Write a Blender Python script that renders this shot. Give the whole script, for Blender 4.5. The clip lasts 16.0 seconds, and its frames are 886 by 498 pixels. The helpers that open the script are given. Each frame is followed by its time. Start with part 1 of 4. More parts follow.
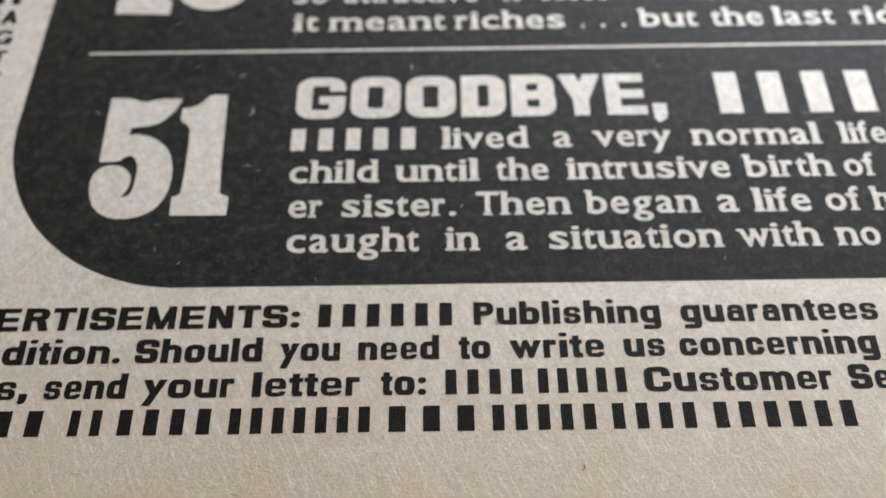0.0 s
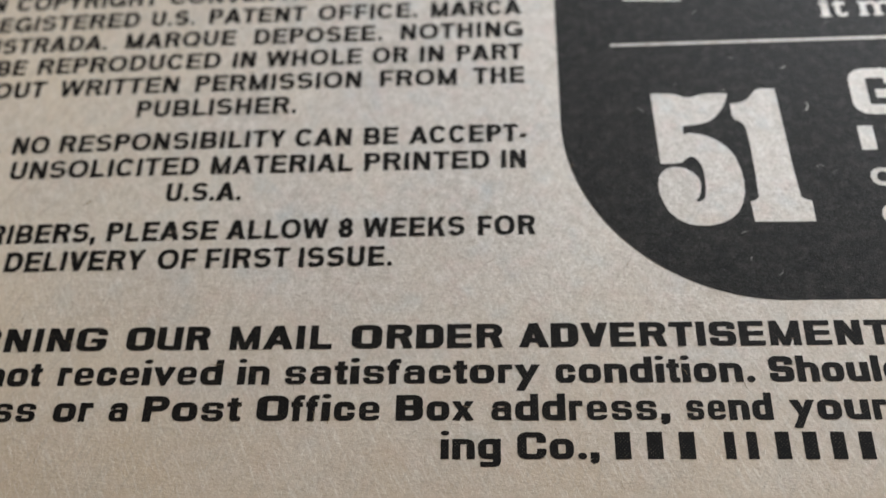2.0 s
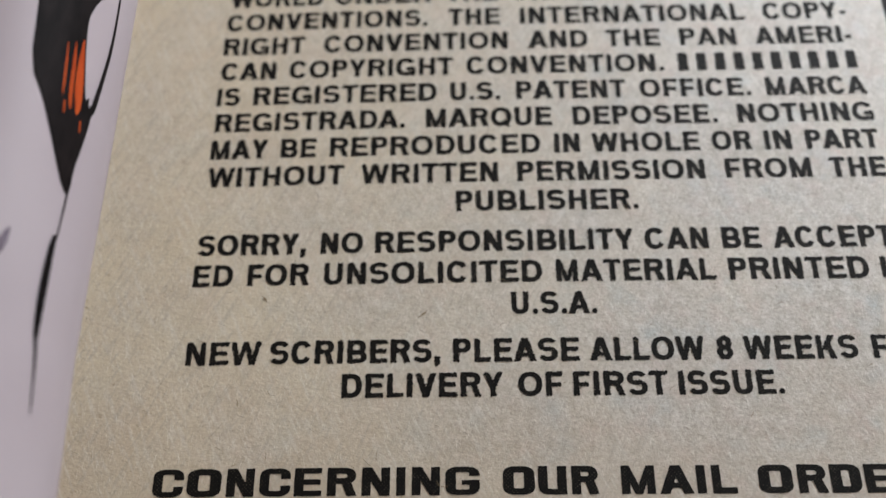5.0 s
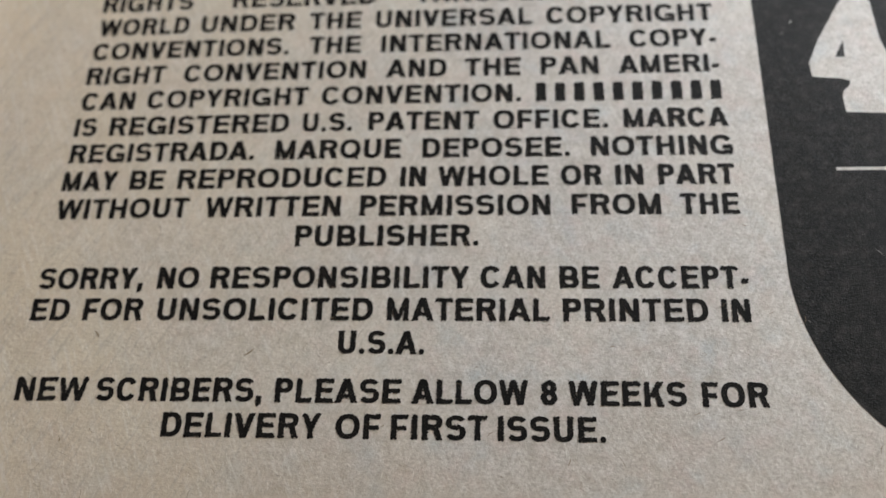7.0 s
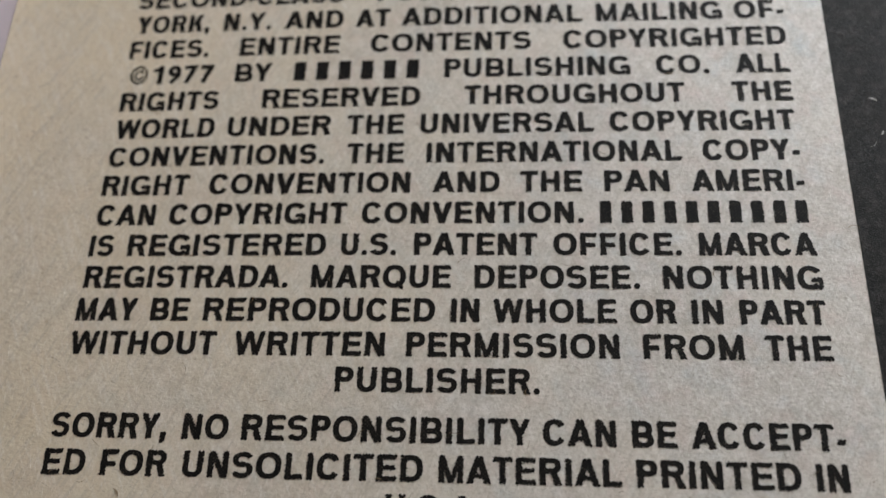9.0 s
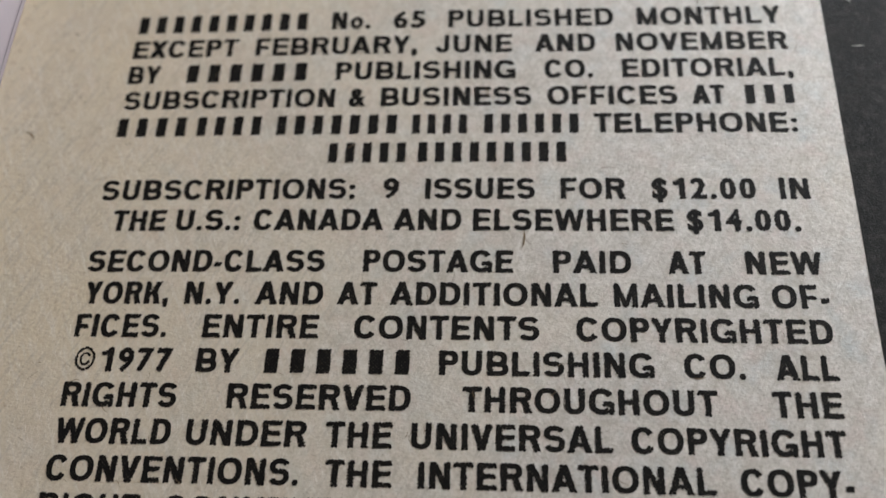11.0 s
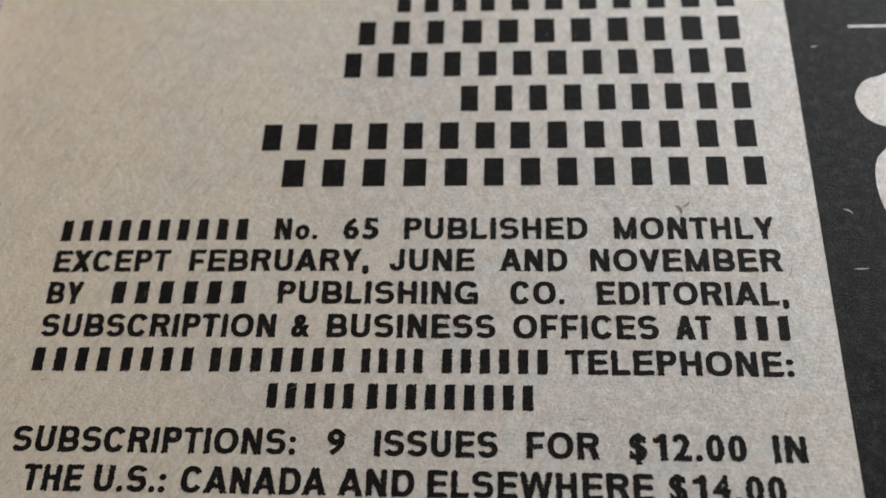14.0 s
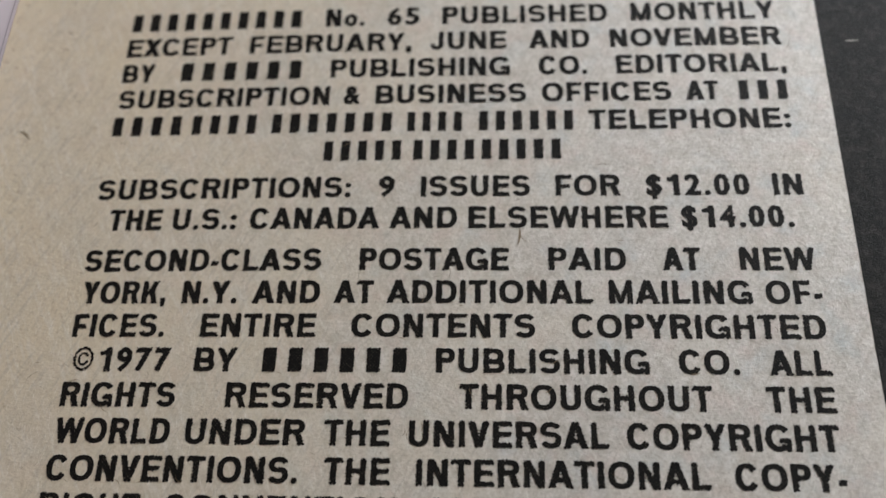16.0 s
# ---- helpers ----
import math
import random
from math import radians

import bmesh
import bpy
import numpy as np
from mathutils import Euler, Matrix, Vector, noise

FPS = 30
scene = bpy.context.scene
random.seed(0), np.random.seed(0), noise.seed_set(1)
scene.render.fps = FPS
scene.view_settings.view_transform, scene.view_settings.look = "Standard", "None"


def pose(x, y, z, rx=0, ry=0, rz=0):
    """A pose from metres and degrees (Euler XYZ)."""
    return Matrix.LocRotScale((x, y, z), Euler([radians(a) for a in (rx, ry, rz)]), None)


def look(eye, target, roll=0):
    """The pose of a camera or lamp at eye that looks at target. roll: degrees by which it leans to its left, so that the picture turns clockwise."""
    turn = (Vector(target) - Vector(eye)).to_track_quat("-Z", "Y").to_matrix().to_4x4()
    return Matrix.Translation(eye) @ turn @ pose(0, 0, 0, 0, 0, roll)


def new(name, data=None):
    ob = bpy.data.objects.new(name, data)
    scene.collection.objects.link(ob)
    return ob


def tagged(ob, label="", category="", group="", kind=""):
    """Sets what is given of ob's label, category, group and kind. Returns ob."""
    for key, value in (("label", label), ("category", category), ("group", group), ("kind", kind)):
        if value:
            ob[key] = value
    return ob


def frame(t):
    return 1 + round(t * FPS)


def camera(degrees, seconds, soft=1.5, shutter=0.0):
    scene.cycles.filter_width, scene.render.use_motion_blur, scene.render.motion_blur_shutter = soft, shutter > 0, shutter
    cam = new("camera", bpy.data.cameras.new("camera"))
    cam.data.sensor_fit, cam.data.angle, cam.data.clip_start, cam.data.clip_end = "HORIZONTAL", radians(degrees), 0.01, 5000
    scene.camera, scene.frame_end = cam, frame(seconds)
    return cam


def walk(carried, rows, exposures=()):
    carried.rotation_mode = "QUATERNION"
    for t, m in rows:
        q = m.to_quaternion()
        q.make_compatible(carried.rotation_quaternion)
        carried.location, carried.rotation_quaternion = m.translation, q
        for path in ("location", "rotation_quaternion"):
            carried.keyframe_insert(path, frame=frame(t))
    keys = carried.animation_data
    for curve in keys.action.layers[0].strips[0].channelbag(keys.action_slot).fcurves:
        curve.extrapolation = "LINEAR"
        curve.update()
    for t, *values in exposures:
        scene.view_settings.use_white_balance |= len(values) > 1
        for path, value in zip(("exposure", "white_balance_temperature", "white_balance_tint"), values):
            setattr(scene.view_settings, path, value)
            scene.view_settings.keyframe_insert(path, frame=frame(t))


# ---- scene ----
cam = camera(53.66, 16.0, soft=1.5)
MM = 0.001


def aim(x, y, z, yaw, pitch, roll):
    """A camera pose from millimetres over the page and degrees."""
    return pose(x * MM, y * MM, z * MM, 90 + pitch, 0, yaw) @ pose(0, 0, 0, 0, 0, roll)


walk(cam, [
    (0, aim(97.45, -86.74, 62.07, 0.12, -59.41, -0.90)),
    (0.5, aim(84.06, -86.11, 62.87, 3.84, -60.42, -4.26)),
    (1, aim(73.63, -84.44, 63.00, 4.47, -61.85, -4.76)),
    (1.5, aim(61.95, -81.73, 62.95, 7.33, -62.78, -7.47)),
    (2, aim(53.75, -80.64, 63.62, 8.26, -62.90, -8.27)),
    (2.5, aim(43.17, -80.90, 63.42, 7.14, -62.95, -7.20)),
    (3, aim(27.97, -78.31, 62.72, 4.14, -63.11, -4.49)),
    (3.5, aim(20.61, -74.12, 59.34, 3.78, -63.65, -4.36)),
    (3.7, aim(19.96, -71.02, 60.40, 4.43, -64.25, -5.11)),
    (5.8, aim(25.62, -66.02, 63.95, 2.50, -66.08, -2.41)),
    (6, aim(28.79, -66.38, 63.86, 4.96, -65.67, -4.70)),
    (6.5, aim(33.71, -64.65, 63.84, 7.82, -65.92, -7.32)),
    (7, aim(38.27, -62.32, 63.40, 11.19, -66.14, -10.38)),
    (7.5, aim(37.46, -60.73, 62.22, 12.78, -66.44, -11.77)),
    (8, aim(35.25, -56.19, 62.07, 13.11, -67.05, -12.05)),
    (8.2, aim(34.84, -54.88, 61.72, 13.55, -67.18, -12.46)),
    (10.3, aim(33.27, -34.82, 61.30, 9.66, -65.76, -8.70)),
    (10.5, aim(33.00, -31.94, 61.20, 9.39, -65.77, -8.42)),
    (11, aim(32.65, -25.34, 60.94, 9.84, -65.47, -8.68)),
    (11.5, aim(31.08, -19.51, 60.59, 10.31, -66.13, -9.06)),
    (12, aim(31.85, -12.59, 60.55, 11.67, -67.28, -10.31)),
    (12.5, aim(32.94, -9.48, 60.17, 11.08, -67.41, -9.77)),
    (13, aim(32.97, -5.95, 61.07, 8.36, -66.52, -7.52)),
    (13.5, aim(33.86, -3.71, 61.99, 8.34, -65.77, -7.61)),
    (14, aim(35.34, -5.31, 61.10, 9.57, -65.46, -8.69)),
    (14.5, aim(32.14, -12.73, 60.99, 8.82, -66.12, -7.94)),
    (15, aim(33.38, -14.93, 61.80, 9.74, -66.07, -8.68)),
    (15.5, aim(32.58, -19.15, 60.60, 10.20, -66.48, -9.14)),
    (16, aim(32.58, -24.72, 61.58, 9.32, -66.36, -8.62)),
], exposures=[(0, -0.02), (1.5, -0.09), (3.7, -0.26), (7, -0.33), (8, -0.43), (11, -0.63), (13.5, -0.76), (16, -0.64)])
# a close-focused lens with a shallow field
cam.data.dof.use_dof = True
cam.data.dof.focus_distance = 0.0635
cam.data.dof.aperture_fstop = 23.0

# ---- light: a window behind the page, an added warm fill, a pale room round it ----
world = bpy.data.worlds.new("room_air")
world.use_nodes = True
scene.world = world
sky = world.node_tree.nodes.new("ShaderNodeTexSky")
sky.sky_type = "NISHITA"
sky.sun_disc = False
sky.sun_elevation, sky.sun_rotation = radians(40), radians(200)
world.node_tree.links.new(sky.outputs["Color"], world.node_tree.nodes["Background"].inputs["Color"])
world.node_tree.nodes["Background"].inputs["Strength"].default_value = 0.1


def area_lamp(name, eye, target, width, height, watts, colour):
    data = bpy.data.lights.new(name, "AREA")
    data.shape, data.size, data.size_y = "RECTANGLE", width, height
    data.energy, data.color = watts, colour
    lamp = new(name, data)
    lamp.matrix_world = look(eye, target)
    return lamp


# set unnaturally near: its fall-off stands in for shade from the camera's body
area_lamp("window_daylight", (0.25, 0.235, 0.13), (0.05, 0.03, 0.0), 0.30, 0.18, 3.55, (0.905, 0.945, 1.0))
# added warm fill from overhead, with no fitting of its own
area_lamp("warm_overhead_fill", (0.15, -0.35, 1.70), (0.15, -0.35, 0.0), 0.45, 0.45, 1.3, (1.0, 0.74, 0.46))


# ---- materials ----
class Nodes:
    """A small helper for wiring a node material."""

    def __init__(self, name):
        self.material = bpy.data.materials.new(name)
        self.material.use_nodes = True
        self.tree = self.material.node_tree
        self.shader = self.tree.nodes["Principled BSDF"]
        self.coords = self.tree.nodes.new("ShaderNodeTexCoord").outputs["Object"]

    def add(self, kind, **inputs):
        node = self.tree.nodes.new(kind)
        for key, value in inputs.items():
            self.plug(node.inputs[key.replace("_", " ")], value)
        return node

    def plug(self, socket, value):
        if isinstance(value, bpy.types.NodeSocket):
            self.tree.links.new(value, socket)
        else:
            socket.default_value = value

    def millimetres(self, scale=(1, 1, 1), turn=0.0):
        return self.add("ShaderNodeMapping", Vector=self.coords, Scale=tuple(1000 * s for s in scale), Rotation=(0, 0, radians(turn))).outputs["Vector"]

    def noise(self, scale, detail=3.0, rough=0.55, vector=None):
        return self.add("ShaderNodeTexNoise", Vector=vector or self.millimetres(), Scale=scale, Detail=detail, Roughness=rough).outputs["Fac"]

    def ramp(self, fac, low, high, to_low=0.0, to_high=1.0):
        node = self.add("ShaderNodeMapRange", Value=fac)
        for socket, value in zip(list(node.inputs)[1:5], (low, high, to_low, to_high)):
            socket.default_value = value
        return node.outputs["Result"]

    def maths(self, operation, a, b):
        node = self.tree.nodes.new("ShaderNodeMath")
        node.operation = operation
        self.plug(node.inputs[0], a), self.plug(node.inputs[1], b)
        return node.outputs[0]

    def mix(self, fac, a, b):
        node = self.tree.nodes.new("ShaderNodeMix")
        node.data_type = "RGBA"
        for socket, value in ((node.inputs["Factor"], fac), (node.inputs[6], a), (node.inputs[7], b)):
            self.plug(socket, value)
        return node.outputs[2]

    def finish(self, colour, rough, bump=None, depth=0.0, strength=1.0, gloss=0.5):
        self.plug(self.shader.inputs["Base Color"], colour)
        self.plug(self.shader.inputs["Roughness"], rough)
        self.plug(self.shader.inputs["Specular IOR Level"], gloss)
        if bump is not None:
            node = self.add("ShaderNodeBump", Height=bump, Strength=strength, Distance=depth)
            self.plug(self.shader.inputs["Normal"], node.outputs["Normal"])
        return self.material


def fibres(n, turn, wide, long):
    """Short hair-like marks lying one way in a sheet."""
    warp = n.add("ShaderNodeMapping", Vector=n.millimetres((1, 1, 1), turn), Scale=(1 / long, 1 / wide, 1)).outputs["Vector"]
    return n.noise(1.0, 2.0, 0.6, warp)


def newsprint():
    n = Nodes("newsprint")
    cloud, mottle, grain = n.noise(0.09, 3.0), n.noise(1.05, 5.0, 0.7), n.noise(4.0, 3.0, 0.68)
    colour = n.mix(n.ramp(cloud, 0.35, 0.65), (0.445, 0.402, 0.34, 1), (0.545, 0.50, 0.44, 1))
    colour = n.mix(n.ramp(mottle, 0.37, 0.65, 0.0, 0.9), colour, (0.71, 0.66, 0.605, 1))
    colour = n.mix(n.ramp(n.noise(0.45, 3.0), 0.50, 0.72, 0.0, 0.45), colour, (0.60, 0.46, 0.41, 1))
    colour = n.mix(n.ramp(n.noise(0.38, 3.0, 0.5, n.millimetres((1, 1, 1), 50)), 0.52, 0.74, 0.0, 0.45), colour, (0.46, 0.53, 0.545, 1))
    colour = n.mix(n.ramp(grain, 0.50, 0.72, 0.0, 0.72), colour, (0.33, 0.29, 0.23, 1))
    inwards = n.add("ShaderNodeSeparateXYZ", Vector=n.millimetres()).outputs["X"]
    # towards the gutter: age toning, deepened by warm light painted into the colour
    toned_and_lit = n.maths("ADD", n.ramp(inwards, -12.0, 40.0, 0.95, 0.0), n.maths("MULTIPLY", n.maths("SUBTRACT", cloud, 0.5), 0.9))
    colour = n.mix(n.ramp(toned_and_lit, 0.0, 1.0, 0.0, 0.85), colour, (0.675, 0.562, 0.372, 1))
    footwards = n.add("ShaderNodeSeparateXYZ", Vector=n.millimetres()).outputs["Y"]
    # towards the foot: age browning, plus warm shade painted into the colour
    browned_and_shaded = n.maths("ADD", n.ramp(footwards, -80.0, -44.0, 1.1, 0.0), n.maths("MULTIPLY", n.maths("SUBTRACT", n.noise(0.16, 4.0, 0.6), 0.5), 0.9))
    colour = n.mix(n.ramp(browned_and_shaded, 0.0, 1.0, 0.0, 0.85), colour, (0.50, 0.38, 0.25, 1))
    spots = n.maths("MULTIPLY", n.ramp(n.noise(1.6, 3.0, 0.6), 0.60, 0.72), n.ramp(inwards, -12.0, 12.0, 0.7, 0.08))
    colour = n.mix(spots, colour, (0.36, 0.255, 0.15, 1))
    for turn, shade in ((64, (0.74, 0.70, 0.63, 1)), (118, (0.38, 0.335, 0.265, 1))):
        colour = n.mix(n.ramp(fibres(n, turn, 0.30, 2.2), 0.52, 0.68, 0.0, 0.35), colour, shade)
    hairs = 0.5
    for turn, shade, at in ((28, (0.24, 0.18, 0.11, 1), 0.70), (-52, (0.30, 0.24, 0.16, 1), 0.70), (83, (0.82, 0.79, 0.72, 1), 0.66), (-72, (0.82, 0.79, 0.72, 1), 0.67), (101, (0.84, 0.80, 0.73, 1), 0.67)):
        mark = n.ramp(fibres(n, turn, 0.11, 1.1), at - 0.015, at + 0.05, 0.0, 0.65 if shade[0] < 0.5 else 0.38)
        colour = n.mix(mark, colour, shade)
        hairs = n.maths("ADD", hairs, mark)
    relief = n.maths("ADD", n.maths("MULTIPLY", mottle, 1.3), n.maths("ADD", n.maths("MULTIPLY", grain, 0.8), n.maths("MULTIPLY", hairs, 0.35)))
    return n.finish(colour, 0.55, relief, 0.00010, 0.36, 0.70)


def black_ink():
    n = Nodes("black_ink")
    dots = n.add("ShaderNodeTexVoronoi", Vector=n.millimetres((1, 1, 0), 45), Scale=5.2, Randomness=0.25).outputs["Distance"]
    worn = n.noise(1.3, 4.0, 0.65)
    colour = n.mix(n.maths("MULTIPLY", n.ramp(dots, 0.10, 0.30, 1.0, 0.0), n.ramp(worn, 0.40, 0.70, 0.08, 0.6)), (0.006, 0.0055, 0.005, 1), (0.20, 0.165, 0.125, 1))
    return n.finish(colour, 0.62, n.noise(5.5, 3.0, 0.7), 0.00004, 0.4, 0.11)


def panel_ink():
    n = Nodes("panel_ink")
    cloud, grain = n.noise(0.35, 4.0, 0.6), n.noise(7.0, 3.0, 0.7)
    colour = n.mix(n.ramp(cloud, 0.35, 0.7), (0.009, 0.0085, 0.008, 1), (0.020, 0.019, 0.017, 1))
    colour = n.mix(n.ramp(n.noise(1.1, 4.0, 0.7), 0.48, 0.72, 0.0, 0.6), colour, (0.060, 0.056, 0.050, 1))
    colour = n.mix(n.ramp(grain, 0.54, 0.78, 0.0, 0.75), colour, (0.090, 0.084, 0.076, 1))
    for turn, at in ((28, 0.735), (-40, 0.745), (75, 0.745)):
        colour = n.mix(n.ramp(fibres(n, turn, 0.10, 0.9), at, at + 0.06, 0.0, 0.6), colour, (0.36, 0.33, 0.30, 1))
    relief = n.maths("ADD", grain, n.noise(0.9, 4.0, 0.65))
    return n.finish(colour, n.ramp(cloud, 0.3, 0.7, 0.52, 0.64), relief, 0.00009, 0.7, 0.09)


def cover_stock():
    n = Nodes("coated_cover_stock")
    cloud, blush = n.noise(0.05, 2.0), n.noise(0.03, 1.0)
    colour = n.mix(n.ramp(cloud, 0.3, 0.7), (0.315, 0.265, 0.28, 1), (0.375, 0.325, 0.34, 1))
    colour = n.mix(n.ramp(blush, 0.52, 0.68, 0.0, 0.5), colour, (0.46, 0.29, 0.28, 1))
    return n.finish(colour, 0.5, n.noise(2.2, 3.0), 0.00003, 0.3, 0.14)


def cover_ink(name, dark, light, rough=0.42):
    n = Nodes(name)
    streak = n.noise(1.0, 3.0, 0.6, n.millimetres((1.6, 0.35, 1), 8))
    return n.finish(n.mix(n.ramp(streak, 0.35, 0.65), dark, light), rough, n.noise(2.2, 3.0), 0.00002, 0.25, 0.04)


def plain_wall(name, dark, light, rough=0.85):
    n = Nodes(name)
    cloud = n.noise(0.002, 4.0)
    return n.finish(n.mix(n.ramp(cloud, 0.3, 0.7), dark, light), rough, n.noise(0.6, 3.0), 0.0004, 0.3, 0.3)


def table_wood():
    n = Nodes("table_wood")
    grain = n.noise(1.0, 5.0, 0.6, n.millimetres((0.006, 0.12, 0.12)))
    return n.finish(n.mix(n.ramp(grain, 0.3, 0.7), (0.20, 0.11, 0.055, 1), (0.34, 0.20, 0.11, 1)), 0.42, grain, 0.0003, 0.3)


PAPER, INK, PANEL_INK, COVER = newsprint(), black_ink(), panel_ink(), cover_stock()
ART_BLACK = cover_ink("cover_black", (0.004, 0.003, 0.003, 1), (0.011, 0.008, 0.008, 1), 0.6)
ART_ORANGE = cover_ink("cover_orange", (0.27, 0.034, 0.008, 1), (0.41, 0.068, 0.015, 1))
ART_GREY = cover_ink("cover_grey", (0.075, 0.058, 0.075, 1), (0.16, 0.13, 0.16, 1))
ART_RED = cover_ink("cover_red", (0.30, 0.12, 0.09, 1), (0.40, 0.18, 0.14, 1))
WALL = plain_wall("wall_paint", (0.66, 0.60, 0.52, 1), (0.72, 0.66, 0.58, 1))
CEILING = plain_wall("ceiling_paint", (0.76, 0.75, 0.73, 1), (0.80, 0.79, 0.77, 1))
FLOOR = plain_wall("floor_carpet", (0.20, 0.17, 0.14, 1), (0.28, 0.24, 0.20, 1), 0.95)
WOOD = table_wood()


# ---- helpers of this scene ----
def mesh_of(name, bm, material):
    mesh = bpy.data.meshes.new(name)
    bm.to_mesh(mesh)
    bm.free()
    mesh.materials.append(material)
    return mesh


def part(name, bm, material, parent, label=""):
    ob = new(name, mesh_of(name, bm, material))
    ob.parent = parent
    return tagged(ob, label)


def box(bm, low, high):
    made = bmesh.ops.create_cube(bm, size=1.0)["verts"]
    for vert in made:
        vert.co = Vector([low[i] + (vert.co[i] + 0.5) * (high[i] - low[i]) for i in range(3)])
    return made


def structure(name, boxes, material, label, category):
    bm = bmesh.new()
    for low, high in boxes:
        box(bm, low, high)
    return tagged(new(name, mesh_of(name, bm, material)), label, category, kind="structure")


# ---- the room: unseen, added to close the place and bounce light ----
FLOOR_Z, TOP_Z = -0.753, 1.747
structure("floor", [((-1.5, -1.5, FLOOR_Z - 0.1), (1.5, 0.35, FLOOR_Z))], FLOOR, "brown carpeted floor of the closed room", "floor")
structure("ceiling", [((-1.5, -1.5, TOP_Z), (1.5, 0.35, TOP_Z + 0.1))], CEILING, "plain white painted ceiling of the room", "ceiling")
structure("wall_south", [((-1.6, -1.6, FLOOR_Z), (1.6, -1.5, TOP_Z))], WALL, "plain cream painted room wall", "wall")
structure("wall_west", [((-1.6, -1.5, FLOOR_Z), (-1.5, 0.25, TOP_Z))], WALL, "plain cream painted room wall", "wall")
structure("wall_east", [((1.5, -1.5, FLOOR_Z), (1.6, 0.25, TOP_Z))], WALL, "plain cream painted room wall", "wall")
# stands close behind the table, its opening cut to suit the near lamp
structure("wall_north", [
    ((-1.6, 0.25, FLOOR_Z), (0.07, 0.35, TOP_Z)), ((0.43, 0.25, FLOOR_Z), (1.6, 0.35, TOP_Z)),
    ((0.07, 0.25, FLOOR_Z), (0.43, 0.35, 0.01)), ((0.07, 0.25, 0.25), (0.43, 0.35, TOP_Z)),
], WALL, "plain cream painted wall with a window opening", "wall")

TABLE_Z = -0.0034
table = tagged(new("table"), "plain brown wooden table under the open magazine", "table")
bm = bmesh.new()
box(bm, (-0.75, -0.45, TABLE_Z - 0.03), (0.75, 0.245, TABLE_Z))
bmesh.ops.bevel(bm, geom=bm.edges[:], offset=0.004, segments=2, affect="EDGES")
part("tabletop", bm, WOOD, table)
for x in (-0.68, 0.62):
    for y in (-0.39, 0.16):
        bm = bmesh.new()
        for vert in box(bm, (x, y, FLOOR_Z), (x + 0.06, y + 0.06, TABLE_Z - 0.031)):
            if vert.co.z < -0.5:
                vert.co.x += 0.012 if vert.co.x < x + 0.03 else -0.012
        part("leg", bm, WOOD, table)

# ---- the magazine ----
GUTTER, OUTER, FOOT, HEAD = -12.0, 198.0, -82.0, 190.0
magazine = tagged(new("magazine"), "open old newsprint magazine with yellowed contents page", "magazine")


def sheet(u, v, lift=0.0):
    """A place on the printed page: flat, and falling slightly towards the gutter."""
    d = max(30.7 - u, 0.0)
    fall = 0.472e-3 * d ** 2 - 1.12e-6 * d ** 3
    slide = 0.5 * (0.944e-3) ** 2 * d ** 3 / 3
    return Vector(((u + slide) * MM, v * MM, (lift - fall) * MM))


def steps(low, high, count):
    return [low + (high - low) * i / count for i in range(count + 1)]


def grid(bm, us, vs, place):
    rows = [[bm.verts.new(place(u, v)) for u in us] for v in vs]
    for a, b in zip(rows, rows[1:]):
        for i in range(len(us) - 1):
            bm.faces.new((a[i], a[i + 1], b[i + 1], b[i]))
    return rows


def slab(bm, us, vs, top, below):
    """A sheet with a top, an underside and closed edges."""
    upper, lower = grid(bm, us, vs, top), grid(bm, us, vs, below)
    rim = lambda rows: rows[0][:-1] + [r[-1] for r in rows[:-1]] + rows[-1][:0:-1] + [r[0] for r in rows[:0:-1]]
    a, b = rim(upper), rim(lower)
    for i in range(len(a)):
        j = (i + 1) % len(a)
        bm.faces.new((a[i], a[j], b[j], b[i]))
    bmesh.ops.recalc_face_normals(bm, faces=bm.faces)


US = steps(GUTTER, 31.0, 28) + steps(40.0, OUTER, 13)
VS = steps(FOOT, HEAD, 40)
bm = bmesh.new()
slab(bm, US, VS, sheet, lambda u, v: sheet(u, v, -0.09))
page = part("contents_page", bm, PAPER, magazine, "yellowed newsprint page printed in black")
for leaf in range(12):
    bm = bmesh.new()
    high, thick, slip = -0.10 - 0.25 * leaf, 0.23, 0.15 * math.sin(leaf * 2.3)
    slab(bm, steps(GUTTER, 31.0, 8) + [60.0, OUTER - 0.3 + slip], [FOOT + 0.2 + slip, 40.0, HEAD - 0.2 + slip],
         lambda u, v: sheet(u, v, high), lambda u, v: sheet(u, v, high - thick))
    part("leaf", bm, PAPER, magazine)


# ---- the opened cover, which bulges over the gutter ----
ROLL_Z, ROLL_R = 15.5, 7.0


def roll_x(v):
    """How far the bulge of the cover lies from the text, along its length."""
    foot = min(max((-v - 50.0) / 12.0, 0.0), 1.0)
    head = min(max((v - 12.0) / 28.0, 0.0), 1.0)
    return -9.75 + 0.5 * foot + 1.1 * head * head * (3 - 2 * head)


def on_roll(angle, v, lift=0.0):
    a = radians(angle)
    r = ROLL_R + lift + 0.9 * min(max((8.0 - angle) / 40.0, 0.0), 1.0) ** 1.5
    return Vector(((roll_x(v) + r * math.cos(a)) * MM, v * MM, (ROLL_Z + r * math.sin(a)) * MM))


